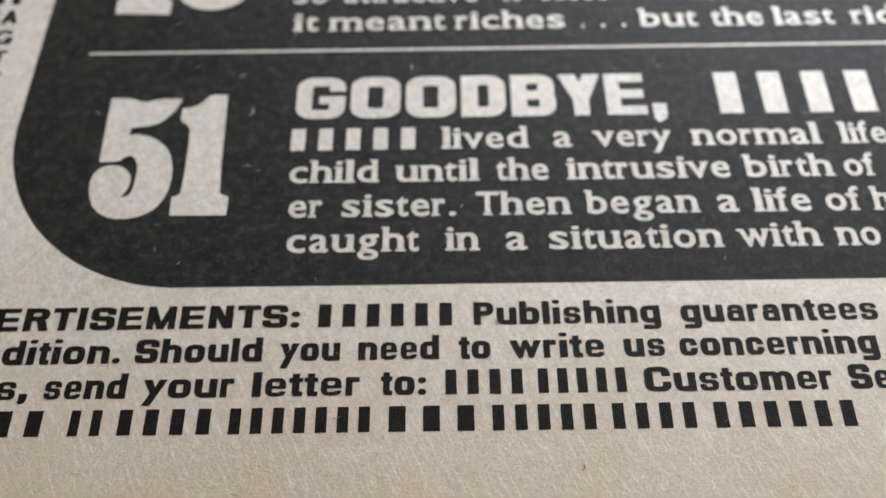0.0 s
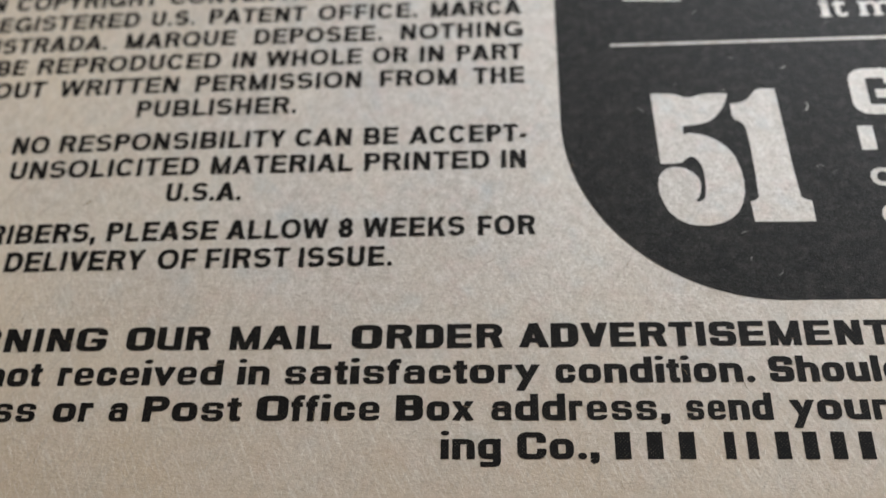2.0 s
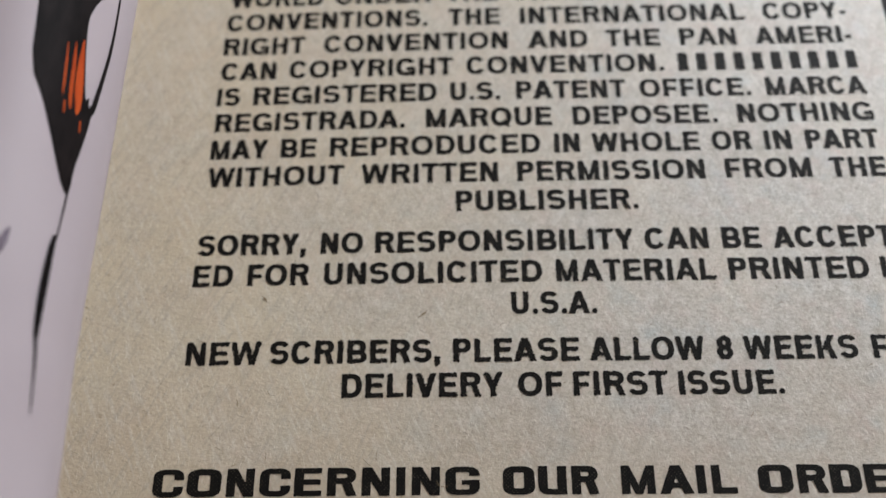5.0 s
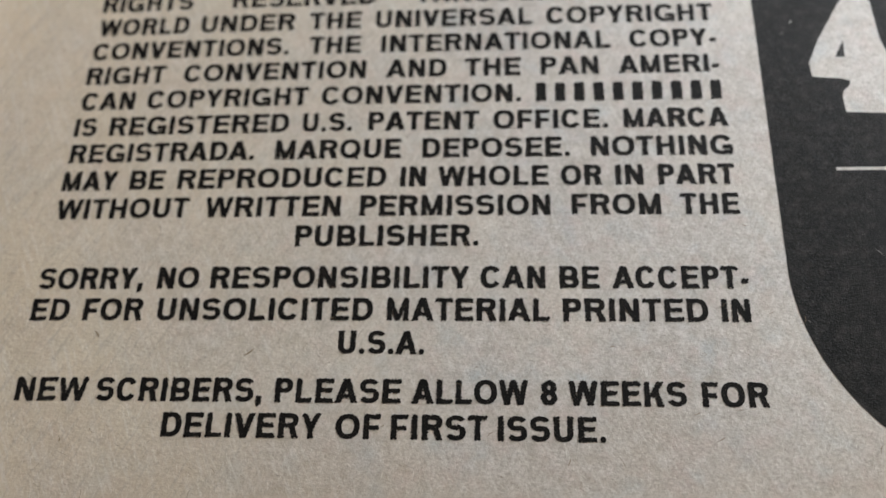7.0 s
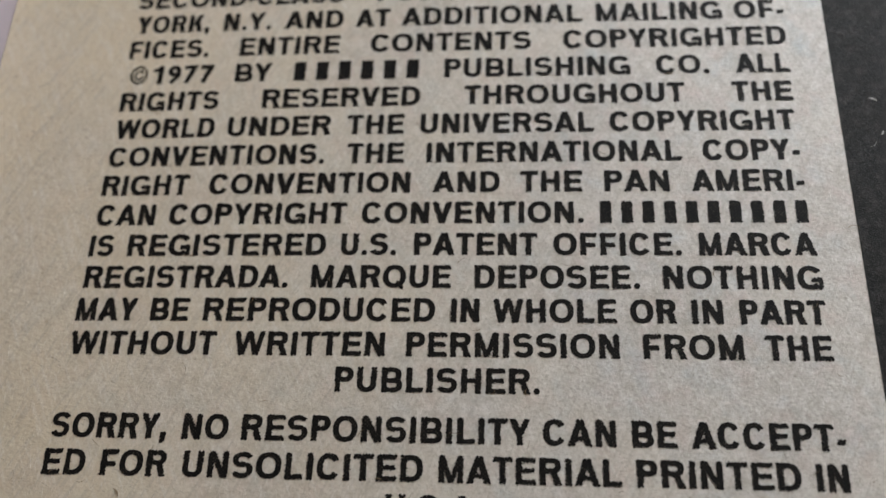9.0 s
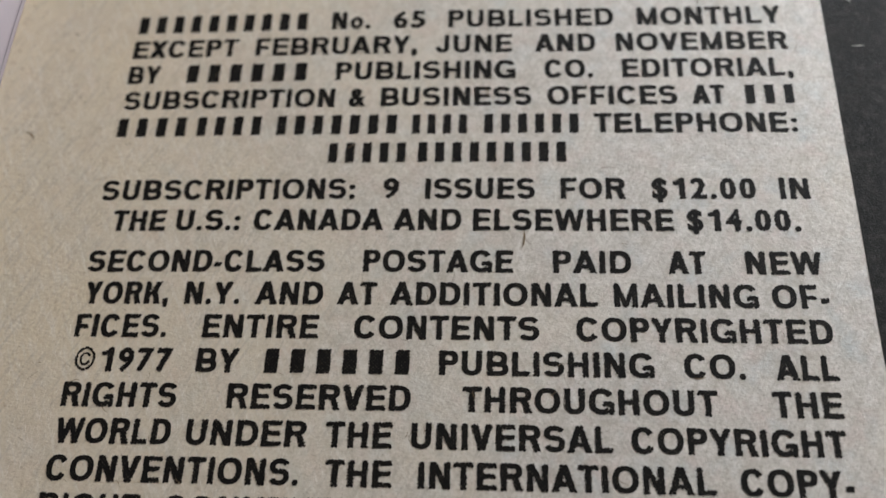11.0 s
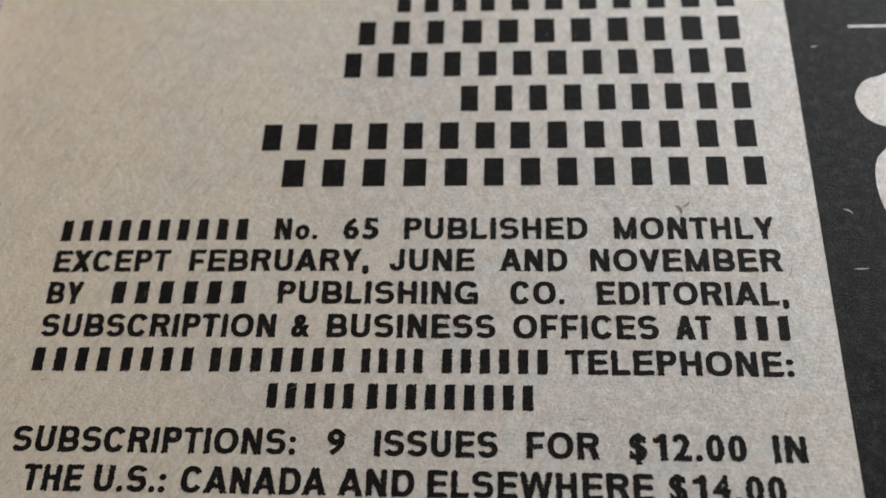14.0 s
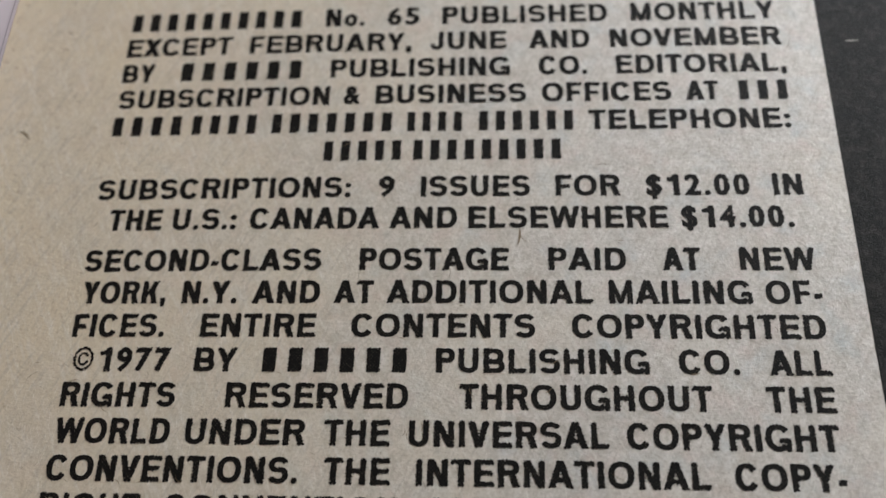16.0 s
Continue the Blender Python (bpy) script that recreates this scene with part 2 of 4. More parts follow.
def cover_place(s, v, lift=0.0):
    """The cover's inner face: s from -1 at the fold, 0 to 1 round the bulge, 1 to 2 out to its far edge."""
    if s < 0:
        start = on_roll(-112, v, lift)
        return start.lerp(Vector(((-12.2 - lift) * MM, v * MM, -1.0 * MM)), -s)
    if s <= 1:
        return on_roll(-112 + 202 * s, v, lift)
    top = on_roll(90, v, lift)
    k = s - 1
    return top + Vector((-195 * MM * k, 0, (-22.2 * k ** 1.5 - 3.4 * k) * MM))


SS = steps(-1, 0, 6)[:-1] + steps(0, 1, 48)[:-1] + steps(1, 2, 24)
bm = bmesh.new()
slab(bm, SS, steps(FOOT, -4.0, 78)[:-1] + steps(-4.0, HEAD, 65), cover_place, lambda s, v: cover_place(s, v, -0.2))
cover = part("front_cover", bm, COVER, magazine, "glossy white inner cover with printed colour shapes")
for face in cover.data.polygons:
    face.use_smooth = True


def smooth_loop(points, rounds=2):
    """A closed outline with its corners cut."""
    for _ in range(rounds):
        points = [p for a, b in zip(points, points[1:] + points[:1])
                  for p in ((0.75 * a[0] + 0.25 * b[0], 0.75 * a[1] + 0.25 * b[1]), (0.25 * a[0] + 0.75 * b[0], 0.25 * a[1] + 0.75 * b[1]))]
    return points


def area(loop):
    return sum(a[0] * b[1] - b[0] * a[1] for a, b in zip(loop, loop[1:] + loop[:1])) / 2


def filled(bm, loops, lift=0.0):
    """Fills flat outlines, with the holes in them. False, and nothing made, if they cross."""
    edges, made = [], []
    for loop in loops:
        verts = [bm.verts.new((x, y, lift)) for x, y in loop]
        made += verts
        edges += [bm.edges.new((a, b)) for a, b in zip(verts, verts[1:] + verts[:1])]
    geometry = bmesh.ops.triangle_fill(bm, edges=edges, use_beauty=True, normal=(0, 0, 1))["geom"]
    got = sum(f.calc_area() for f in geometry if isinstance(f, bmesh.types.BMFace))
    due = abs(sum(area(loop) for loop in loops))
    if len(loops) > 0 and abs(got - due) > 0.06 * due:
        bmesh.ops.delete(bm, geom=made, context="VERTS")
        return False
    return True


def cover_shape(name, points, material, label, lift=0.03, rounds=2):
    """A printed patch, given by degrees round the bulge and millimetres along it."""
    bm = bmesh.new()
    filled(bm, [smooth_loop(points, rounds)])
    for _ in range(3):
        long = [e for e in bm.edges if e.calc_length() > 2.0]
        bmesh.ops.subdivide_edges(bm, edges=long, cuts=1)
        bmesh.ops.triangulate(bm, faces=bm.faces)
    for vert in bm.verts:
        vert.co = on_roll(vert.co.x, vert.co.y, lift)
    bmesh.ops.recalc_face_normals(bm, faces=bm.faces)
    return part(name, bm, material, cover, label)


def brush_line(points, widths):
    """The outline of a brush stroke along a line, in degrees and millimetres."""
    left, right = [], []
    for i, ((x, y), w) in enumerate(zip(points, widths)):
        a, b = points[max(i - 1, 0)], points[min(i + 1, len(points) - 1)]
        dx, dy = (b[0] - a[0]) * 0.122, b[1] - a[1]
        size = math.hypot(dx, dy)
        left.append((x - dy / size * w / 0.122, y + dx / size * w))
        right.append((x + dy / size * w / 0.122, y - dx / size * w))
    return left + right[::-1]


cover_shape("dark_wedge", [(52, -24), (47, -30), (44.5, -34.4), (35.6, -36.2), (27.2, -38.4), (18.0, -40.7), (10.7, -41.6), (8.9, -41.2), (8.6, -39.5), (5.6, -37.8), (2.6, -35.4), (3.4, -34.6), (5.0, -34.5), (6.2, -35.0), (7.6, -34.0), (9.4, -34.7), (12, -33.8), (15.4, -32), (17.6, -30.4), (18.8, -29), (16.6, -27.8), (12, -26.6), (3, -25.4), (20, -18)], ART_BLACK, "black printed wedge", rounds=1)
cover_shape("orange_streak", [(19.6, -30.2), (17.2, -31.6), (14.4, -33.4), (12.4, -35.2), (13.5, -35.9), (15.5, -36.1), (17.2, -35.2), (19.2, -34.6), (20.4, -32.6)], ART_ORANGE, "orange printed streak", 0.045)
cover_shape("orange_streak", [(24.4, -30.6), (21.6, -32.4), (20.2, -34.8), (18.6, -36.0), (21.4, -35.8), (23.4, -33.6)], ART_ORANGE, "orange printed streak", 0.045)
cover_shape("orange_streak", [(29, -31), (26.4, -33), (25.2, -35.2), (26, -35.4), (27.6, -33.4)], ART_ORANGE, "orange printed streak", 0.045)
cover_shape("orange_fleck", [(11.6, -36.2), (10.6, -37.1), (9.6, -37.0), (10.4, -36.1)], ART_ORANGE, "orange printed fleck", 0.045)
cover_shape("orange_fleck", [(24.4, -35.6), (23.4, -36.6), (22.6, -36.4), (23.4, -35.5)], ART_ORANGE, "orange printed fleck", 0.045)
cover_shape("outline_stroke", brush_line([(-3, -19), (-3.6, -24), (-4.4, -27.5), (-3.8, -29.6), (-1, -32.2), (3.2, -35.2)], [0.08, 0.10, 0.13, 0.17, 0.20, 0.28]), ART_BLACK, "thin black outline")
cover_shape("outline_stroke", brush_line([(9.9, -41.0), (10.9, -43.2), (11.6, -44.6)], [0.10, 0.08, 0.07]), ART_BLACK, "thin black outline")
cover_shape("dark_band", [(15.4, -44.4), (11.4, -44.2), (11.5, -45.6), (11.2, -47.1), (11.0, -49.8), (11.8, -51.4), (13.0, -51.4), (15.6, -50.1), (17.0, -47.4)], ART_BLACK, "black printed band", rounds=1)
cover_shape("outline_stroke", brush_line([(12.4, -50.8), (10.4, -52.6), (8.8, -55)], [0.16, 0.10, 0.06]), ART_BLACK, "thin black outline")
cover_shape("grey_stroke", brush_line([(60, -48.1), (51, -47.6), (40.5, -46.5), (37.6, -45.0)], [0.24, 0.32, 0.36, 0.12]), ART_GREY, "grey brush stroke")
cover_shape("grey_stroke", brush_line([(60, -46.8), (52.5, -46.3), (46.4, -45.6), (44.5, -44.6)], [0.2, 0.3, 0.3, 0.1]), ART_GREY, "grey brush stroke")
cover_shape("dark_sweep", brush_line([(56, -53.85), (36, -58.2), (27, -60.1), (16.7, -62.0), (4.7, -63.5), (-11, -65.1), (-25, -67.6)], [0.3, 0.5, 0.7, 0.9, 0.9, 0.8, 0.5]), ART_BLACK, "black printed sweep", 0.045)
cover_shape("orange_field", [(58.6, -55.3), (38, -59), (27.3, -60.9), (16.5, -62.6), (4.6, -64.2), (-5.8, -65.9), (11.4, -66.6), (25.4, -64.9), (58.5, -64.5)], ART_ORANGE, "orange printed field")
cover_shape("dark_field", [(65.5, -64.0), (28, -64.4), (11, -66.0), (-5.5, -65.6), (-19, -67.2), (-19, -78), (65.5, -78)], ART_BLACK, "black printed field")
cover_shape("thin_stroke", brush_line([(10.1, -61.1), (1.3, -62.6), (-5.1, -64.4)], [0.04, 0.10, 0.04]), ART_GREY, "thin grey pen stroke")
cover_shape("fold_line", brush_line([(-27, 6), (-27, 25), (-27, 44), (-27, 64)], [0.03, 0.05, 0.05, 0.04]), ART_GREY, "thin grey line along the fold")
cover_shape("fold_line", brush_line([(-33, 6), (-33, 25), (-33, 44), (-33, 64)], [0.04, 0.07, 0.08, 0.08]), ART_RED, "thin red line along the fold")


# ---- print on the page ----
PANEL_L, PANEL_R, PANEL_B, PANEL_T, CORNER = 59.17, 190.0, -53.3, 120.0, 17.0
INK_LIFT, WHITE_LIFT = 0.02, 0.04


def panel_outline():
    points = []
    for cx, cy, start in ((PANEL_L + CORNER, PANEL_B + CORNER, 180), (PANEL_R - CORNER, PANEL_B + CORNER, 270), (PANEL_R - CORNER, PANEL_T - CORNER, 0), (PANEL_L + CORNER, PANEL_T - CORNER, 90)):
        points += [(cx + CORNER * math.cos(radians(start + a)), cy + CORNER * math.sin(radians(start + a))) for a in range(0, 91, 2)]
    return points


def ragged(loop, step, rough):
    """An outline cut into short runs, its edge toothed like screened ink on coarse paper."""
    points = []
    for a, b in zip(loop, loop[1:] + loop[:1]):
        size = math.hypot(b[0] - a[0], b[1] - a[1])
        if size < 1e-6:
            continue
        count = max(1, round(size / step))
        nx, ny = (b[1] - a[1]) / size, -(b[0] - a[0]) / size
        for i in range(count):
            k = i / count
            off = rough * rng.uniform(0.0, 1.0) * (1 if len(points) % 2 else -1) * (1.0 if i else 0.4)
            points.append((a[0] + (b[0] - a[0]) * k + nx * off, a[1] + (b[1] - a[1]) * k + ny * off))
    return points


def lay(bm, lift):
    for vert in bm.verts:
        vert.co = sheet(vert.co.x, vert.co.y, lift + vert.co.z)
    for face in bm.faces:
        if face.normal.z < 0:
            face.normal_flip()
    bm.normal_update()
    for face in bm.faces:
        if face.normal.z < 0:
            face.normal_flip()


rng = random.Random(7)
bm = bmesh.new()
filled(bm, [ragged(panel_outline(), 0.35, 0.015)])
lay(bm, INK_LIFT)
part("printed_panel", bm, PANEL_INK, page, "solid black printed panel with a rounded corner")

type_curve = bpy.data.curves.new("type", "FONT")
type_curve.fill_mode, type_curve.resolution_u = "NONE", 3
type_ob = new("type", type_curve)


def inside(point, loop):
    x, y = point
    return sum((a[1] > y) != (b[1] > y) and x < (b[0] - a[0]) * (y - a[1]) / (b[1] - a[1]) + a[0] for a, b in zip(loop, loop[1:] + loop[:1])) % 2 == 1


glyphs = {}


def glyph(letter):
    """The outlines of a letter of the built-in font at size 1: ink always lies to the left of them."""
    if letter in glyphs:
        return glyphs[letter]
    type_curve.body = letter
    bpy.context.view_layer.update()
    mesh = bpy.data.meshes.new_from_object(type_ob.evaluated_get(bpy.context.evaluated_depsgraph_get()))
    near = {}
    for a, b in (e.vertices for e in mesh.edges):
        near.setdefault(a, []).append(b), near.setdefault(b, []).append(a)
    loops, left = [], set(near)
    while left:
        loop, now = [], min(left)
        while now >= 0:
            left.discard(now)
            loop.append((mesh.vertices[now].co.x, mesh.vertices[now].co.y))
            onward = [k for k in near[now] if k in left]
            now = onward[0] if onward else -1
        if len(loop) > 2:
            loops.append(loop)
    bpy.data.meshes.remove(mesh)
    turned = []
    for loop in loops:
        hole = sum(inside(loop[0], other) for other in loops if other is not loop) % 2 == 1
        turned.append(loop[::-1] if (area(loop) > 0) == hole else loop)
    glyphs[letter] = turned
    return turned


def fattened(loop, grow_x, grow_y):
    """An outline grown outwards, more across than up."""
    points = []
    for i, p in enumerate(loop):
        a, b = loop[i - 1], loop[(i + 1) % len(loop)]
        d1, d2 = (p[0] - a[0], p[1] - a[1]), (b[0] - p[0], b[1] - p[1])
        l1, l2 = math.hypot(*d1), math.hypot(*d2)
        if l1 < 1e-5 or l2 < 1e-5:
            continue
        n1, n2 = (d1[1] / l1, -d1[0] / l1), (d2[1] / l2, -d2[0] / l2)
        nx, ny = n1[0] + n2[0], n1[1] + n2[1]
        size = max(math.hypot(nx, ny), 0.15)
        hollow = d1[0] * d2[1] - d1[1] * d2[0] < 0
        reach = min(2.0 / size, 4.0 if hollow else 1.5)
        points.append((p[0] + nx / size * reach * grow_x, p[1] + ny / size * reach * grow_y))
    return points


def ring_of_shifts(grow_x, grow_y):
    """Shifts by which a letter is overprinted to make it bold."""
    return [(sx * grow_x, sy * grow_y) for sx, sy in ((0, 0), (-1, -1), (1, -1), (-1, 1), (1, 1)) + (((-1, 0), (1, 0), (0, -1), (0, 1)) if grow_x > 0.3 else ())]


# set widths of a bold grotesque, in thousandths
ADVANCE = dict(zip("ABCDEFGHIJKLMNOPQRSTUVWXYZ", (722, 722, 722, 722, 655, 605, 785, 722, 305, 556, 722, 605, 833, 722, 798, 645, 798, 718, 678, 597, 722, 660, 944, 667, 645, 611)))
ADVANCE.update(zip("abcdefghijklmnopqrstuvwxyz", (556, 611, 556, 611, 556, 333, 611, 611, 278, 278, 556, 278, 889, 611, 611, 611, 611, 389, 556, 333, 611, 556, 778, 556, 556, 500)))
ADVANCE.update({".": 278, ",": 278, ":": 300, "-": 333, "&": 722, "$": 556, "\u00a9": 760})
# the font's plain stroke for a one and its slight comma, drawn as a grotesque has them
glyphs["1"] = [[(0.20, 0.0), (0.30, 0.0), (0.30, 0.682), (0.22, 0.682), (0.16, 0.60), (0.02, 0.56), (0.02, 0.49), (0.20, 0.49)]]
glyphs[","] = [[(0.0, 0.12), (0.0, 0.0), (0.06, 0.0), (0.05, -0.05), (0.0, -0.09), (0.03, -0.13), (0.10, -0.09), (0.12, 0.0), (0.12, 0.12)]]
# the wide face: rounded squares with firm cross strokes and clear dots, in a box one wide
STEM, BAR, CAP, LOW = 0.20, 0.08, 0.682, 0.449
DOT = [(0.05 + 0.055 * math.cos(radians(a)), 0.69 + 0.045 * math.sin(radians(a))) for a in range(22, 360, 45)]


def turn_corner(x, y, dx, dy, start):
    """A quarter round of an outline, about (x, y), from the given angle on."""
    return [(x + dx * math.cos(radians(start + a)), y + dy * math.sin(radians(start + a))) for a in (0, 30, 60, 90)]


def round_box(x0, y0, x1, y1, dx=0.30, dy=0.15):
    return (turn_corner(x0 + dx, y0 + dy, dx, dy, 180) + turn_corner(x1 - dx, y0 + dy, dx, dy, 270)
            + turn_corner(x1 - dx, y1 - dy, dx, dy, 0) + turn_corner(x0 + dx, y1 - dy, dx, dy, 90))


def counter(y0, y1, x0=STEM, x1=1 - STEM):
    return round_box(x0, y0, x1, y1, 0.16, 0.06)[::-1]


def half_turned(loops, high):
    return [[(1 - x, high - y) for x, y in loop] for loop in loops]


def mirrored(loops):
    return [[(1 - x, y) for x, y in loop[::-1]] for loop in loops]


def bow(high, open_low, open_high, tongue=()):
    """A rounded square open on its right side."""
    outer = turn_corner(0.7, high - 0.15, 0.3, 0.15, 0) + turn_corner(0.3, high - 0.15, 0.3, 0.15, 90) + turn_corner(0.3, 0.15, 0.3, 0.15, 180) + turn_corner(0.7, 0.15, 0.3, 0.15, 270)
    inner = [p for p in counter(BAR, high - BAR)]
    upper = sorted([p for p in inner if p[1] > high / 2 and p[0] > 0.5], key=lambda p: p[0] - p[1])
    lower = sorted([p for p in inner if p[1] < high / 2 and p[0] > 0.5], key=lambda p: -p[0] - p[1])
    left_low = sorted([p for p in inner if p[1] < high / 2 and p[0] < 0.5], key=lambda p: p[1] - p[0])
    left_high = sorted([p for p in inner if p[1] > high / 2 and p[0] < 0.5], key=lambda p: p[0] + p[1])
    return [[(1.0, open_high)] + outer + [(1.0, open_low), *(tongue or [(1 - STEM, open_low)])] + lower + left_low + left_high + upper + [(1 - STEM, open_high)]]


def snake(high):
    """An S, turned by square corners."""
    m, c, e, bar = high / 2, 0.22, 0.10, 0.05 if high < 0.5 else 0.09
    return [[(0, e), (0.06, e / 3), (c, 0), (1 - c, 0), (0.94, e / 3), (1, e), (1, m + bar / 2 - e), (0.94, m + bar / 2 - e / 3), (1 - c, m + bar / 2), (STEM, m + bar / 2 + 0.01), (STEM, high - bar), (1 - STEM, high - bar), (1 - STEM, 0.73 * high), (1, 0.73 * high),
             (1, high - e), (0.94, high - e / 3), (1 - c, high), (c, high), (0.06, high - e / 3), (0, high - e), (0, m - bar / 2 + e), (0.06, m - bar / 2 + e / 3), (c, m - bar / 2), (1 - STEM, m - bar / 2 - 0.01), (1 - STEM, bar), (STEM, bar), (STEM, 0.27 * high), (0, 0.27 * high)]]


bowl = turn_corner(0.3, LOW - 0.15, 0.3, 0.15, 90) + turn_corner(0.3, 0.15, 0.3, 0.15, 180)
letter_d = [[(1, 0), (1, 0.70), (1 - STEM, 0.70), (1 - STEM, LOW)] + bowl, counter(BAR, LOW - BAR)]
arch = turn_corner(0.7, LOW - 0.15, 0.3, 0.15, 0)
letter_n = [[(0, 0), (STEM, 0), (STEM, LOW - BAR), (0.72, LOW - BAR), (0.82, LOW - BAR - 0.02), (1 - STEM, LOW - BAR - 0.06), (1 - STEM, 0), (1, 0)] + arch + [(0, LOW)]]
letter_u = half_turned(letter_n, LOW)
WIDE_GLYPHS = {
    "i": [[(0.0, 0.0), (0.1, 0.0), (0.1, 0.44), (0.0, 0.44)], DOT],
    "t": [[(0.10, 0.06), (0.14, 0.0), (0.31, 0.0), (0.31, 0.06), (0.20, 0.07), (0.20, 0.385), (0.31, 0.385), (0.31, 0.449), (0.20, 0.449), (0.20, 0.60), (0.10, 0.60), (0.10, 0.449), (0.0, 0.449), (0.0, 0.385), (0.10, 0.385)]],
    "o": [round_box(0, 0, 1, LOW), counter(BAR, LOW - BAR)], "O": [round_box(0, 0, 1, CAP), counter(0.10, CAP - 0.10, 0.23, 0.77)],
    "c": bow(LOW, 0.16, 0.29), "C": bow(CAP, 0.22, 0.46),
    "d": letter_d, "b": mirrored(letter_d), "p": half_turned(letter_d, LOW),
    "g": [[(1, LOW), (0.7, LOW)] + bowl + [(1 - STEM, 0), (1 - STEM, -0.10), (0.74, -0.14), (0.12, -0.14), (0.12, -0.21), (0.80, -0.21), (0.95, -0.17), (1, -0.08)], counter(BAR, LOW - BAR)],
    "n": letter_n, "u": letter_u, "h": [letter_n[0][:-1] + [(STEM, LOW), (STEM, 0.70), (0, 0.70)]],
    "U": [[(x, y if y < 0.3 else CAP) for x, y in letter_u[0]]],
    "s": snake(LOW), "S": snake(CAP),
    "a": [[(1, 0)] + turn_corner(0.7, LOW - 0.13, 0.3, 0.13, 0) + turn_corner(0.36, LOW - 0.11, 0.3, 0.11, 90) + [(0.06, 0.32), (0.20, 0.32), (0.22, LOW - BAR), (1 - STEM - 0.04, LOW - BAR), (1 - STEM, LOW - BAR - 0.03), (1 - STEM, 0.275)]
          + turn_corner(0.24, 0.275 - 0.11, 0.24, 0.11, 90) + turn_corner(0.24, 0.10, 0.24, 0.10, 180) + [(1 - STEM, 0)], counter(0.055, 0.225)],
    "e": [turn_corner(0.7, LOW - 0.15, 0.3, 0.15, 0) + bowl + turn_corner(0.7, 0.08, 0.3, 0.08, 270) + [(1, 0.085), (1 - STEM, 0.085), (1 - STEM - 0.04, 0.055), (STEM + 0.06, 0.055), (STEM, 0.09), (STEM, 0.20), (1, 0.20)], counter(0.236, LOW - 0.055)],
    "D": [[(0, 0)] + turn_corner(0.68, 0.17, 0.32, 0.17, 270) + turn_corner(0.68, CAP - 0.17, 0.32, 0.17, 0) + [(0, CAP)], counter(0.10, CAP - 0.10, 0.25, 0.74)],
    "G": bow(CAP, 0.33, 0.50, [(0.55, 0.33), (0.55, 0.27), (1 - STEM, 0.27)]),
    "B": [[(0, 0)] + turn_corner(0.72, 0.15, 0.28, 0.15, 270) + [(1, 0.28), (0.93, CAP / 2), (0.98, 0.40)] + turn_corner(0.70, CAP - 0.14, 0.28, 0.14, 0) + [(0, CAP)], counter(0.085, 0.305, 0.22, 0.76), counter(0.385, CAP - 0.085, 0.22, 0.74)],
    "E": [[(0, 0), (1, 0), (1, BAR), (0.22, BAR), (0.22, 0.305), (0.94, 0.305), (0.94, 0.38), (0.22, 0.38), (0.22, CAP - BAR), (0.98, CAP - BAR), (0.98, CAP), (0, CAP)]],
    "r": [[(0, 0), (0.26, 0), (0.26, LOW - BAR), (1, LOW - BAR), (1, LOW), (0, LOW)]],
}

# capitals of a bold grotesque, built of stems, bars, slants and bowls in a box w by h
def rect(x0, y0, x1, y1):
    return [[(x0, y0), (x1, y0), (x1, y1), (x0, y1)]]


def slant(x0, y0, x1, y1, wide):
    """A sloping stroke with level ends, from its lower left corner to its upper left corner."""
    return [[(x0, y0), (x0 + wide, y0), (x1 + wide, y1), (x1, y1)]]


def oval_run(cx, cy, rx, ry, start, end, count=18, power=2.35):
    """Points along part of a slightly squared oval."""
    points = []
    for i in range(count + 1):
        a = radians(start + (end - start) * i / count)
        c, s = math.cos(a), math.sin(a)
        k = (abs(c) ** power + abs(s) ** power) ** (-1 / power)
        points.append((cx + rx * c * k, cy + ry * s * k))
    return points


def oval(w, h, s, t):
    return [oval_run(w / 2, h / 2, w / 2, h / 2, 0, 350, 35), oval_run(w / 2, h / 2, w / 2 - s, h / 2 - t, 350, 0, 35)]


def hook(cx, cy, rx, ry, s, t, start, end):
    """A thick open curve."""
    return [oval_run(cx, cy, rx, ry, start, end) + oval_run(cx, cy, rx - s, ry - t, end, start)]


def lobe(y0, y1, w, s, t, round_at=0.5):
    """A stem's round half with its counter."""
    cy, ry, cx = (y0 + y1) / 2, (y1 - y0) / 2, w * round_at
    return [[(0, y0)] + oval_run(cx, cy, w - cx, ry, -90, 90) + [(0, y1)], [(s, y1 - t)] + oval_run(cx, cy, w - cx - s, ry - t, 90, -90) + [(s, y0 + t)]]


def spine(w, h, s, t):
    """The S, a band that swings from its upper hook into its lower one."""
    high, low = 0.25 * h, 0.27 * h
    mid = [(cx, cy) for cx, cy in oval_run(w / 2, h - high - t / 4, w / 2 - s / 2, high - t / 4, 22, 235, 16)]
    mid += [(cx, cy) for cx, cy in oval_run(w / 2, low + t / 4, w / 2 - s / 2, low - t / 4, 55, -158, 16)]
    left, right = [], []
    for i, (x, y) in enumerate(mid):
        a, b = mid[max(i - 1, 0)], mid[min(i + 1, len(mid) - 1)]
        dx, dy = b[0] - a[0], b[1] - a[1]
        size = math.hypot(dx, dy)
        left.append((x - dy / size * s / 2, y + dx / size * t / 2))
        right.append((x + dy / size * s / 2, y - dx / size * t / 2))
    return [right + left[::-1]]


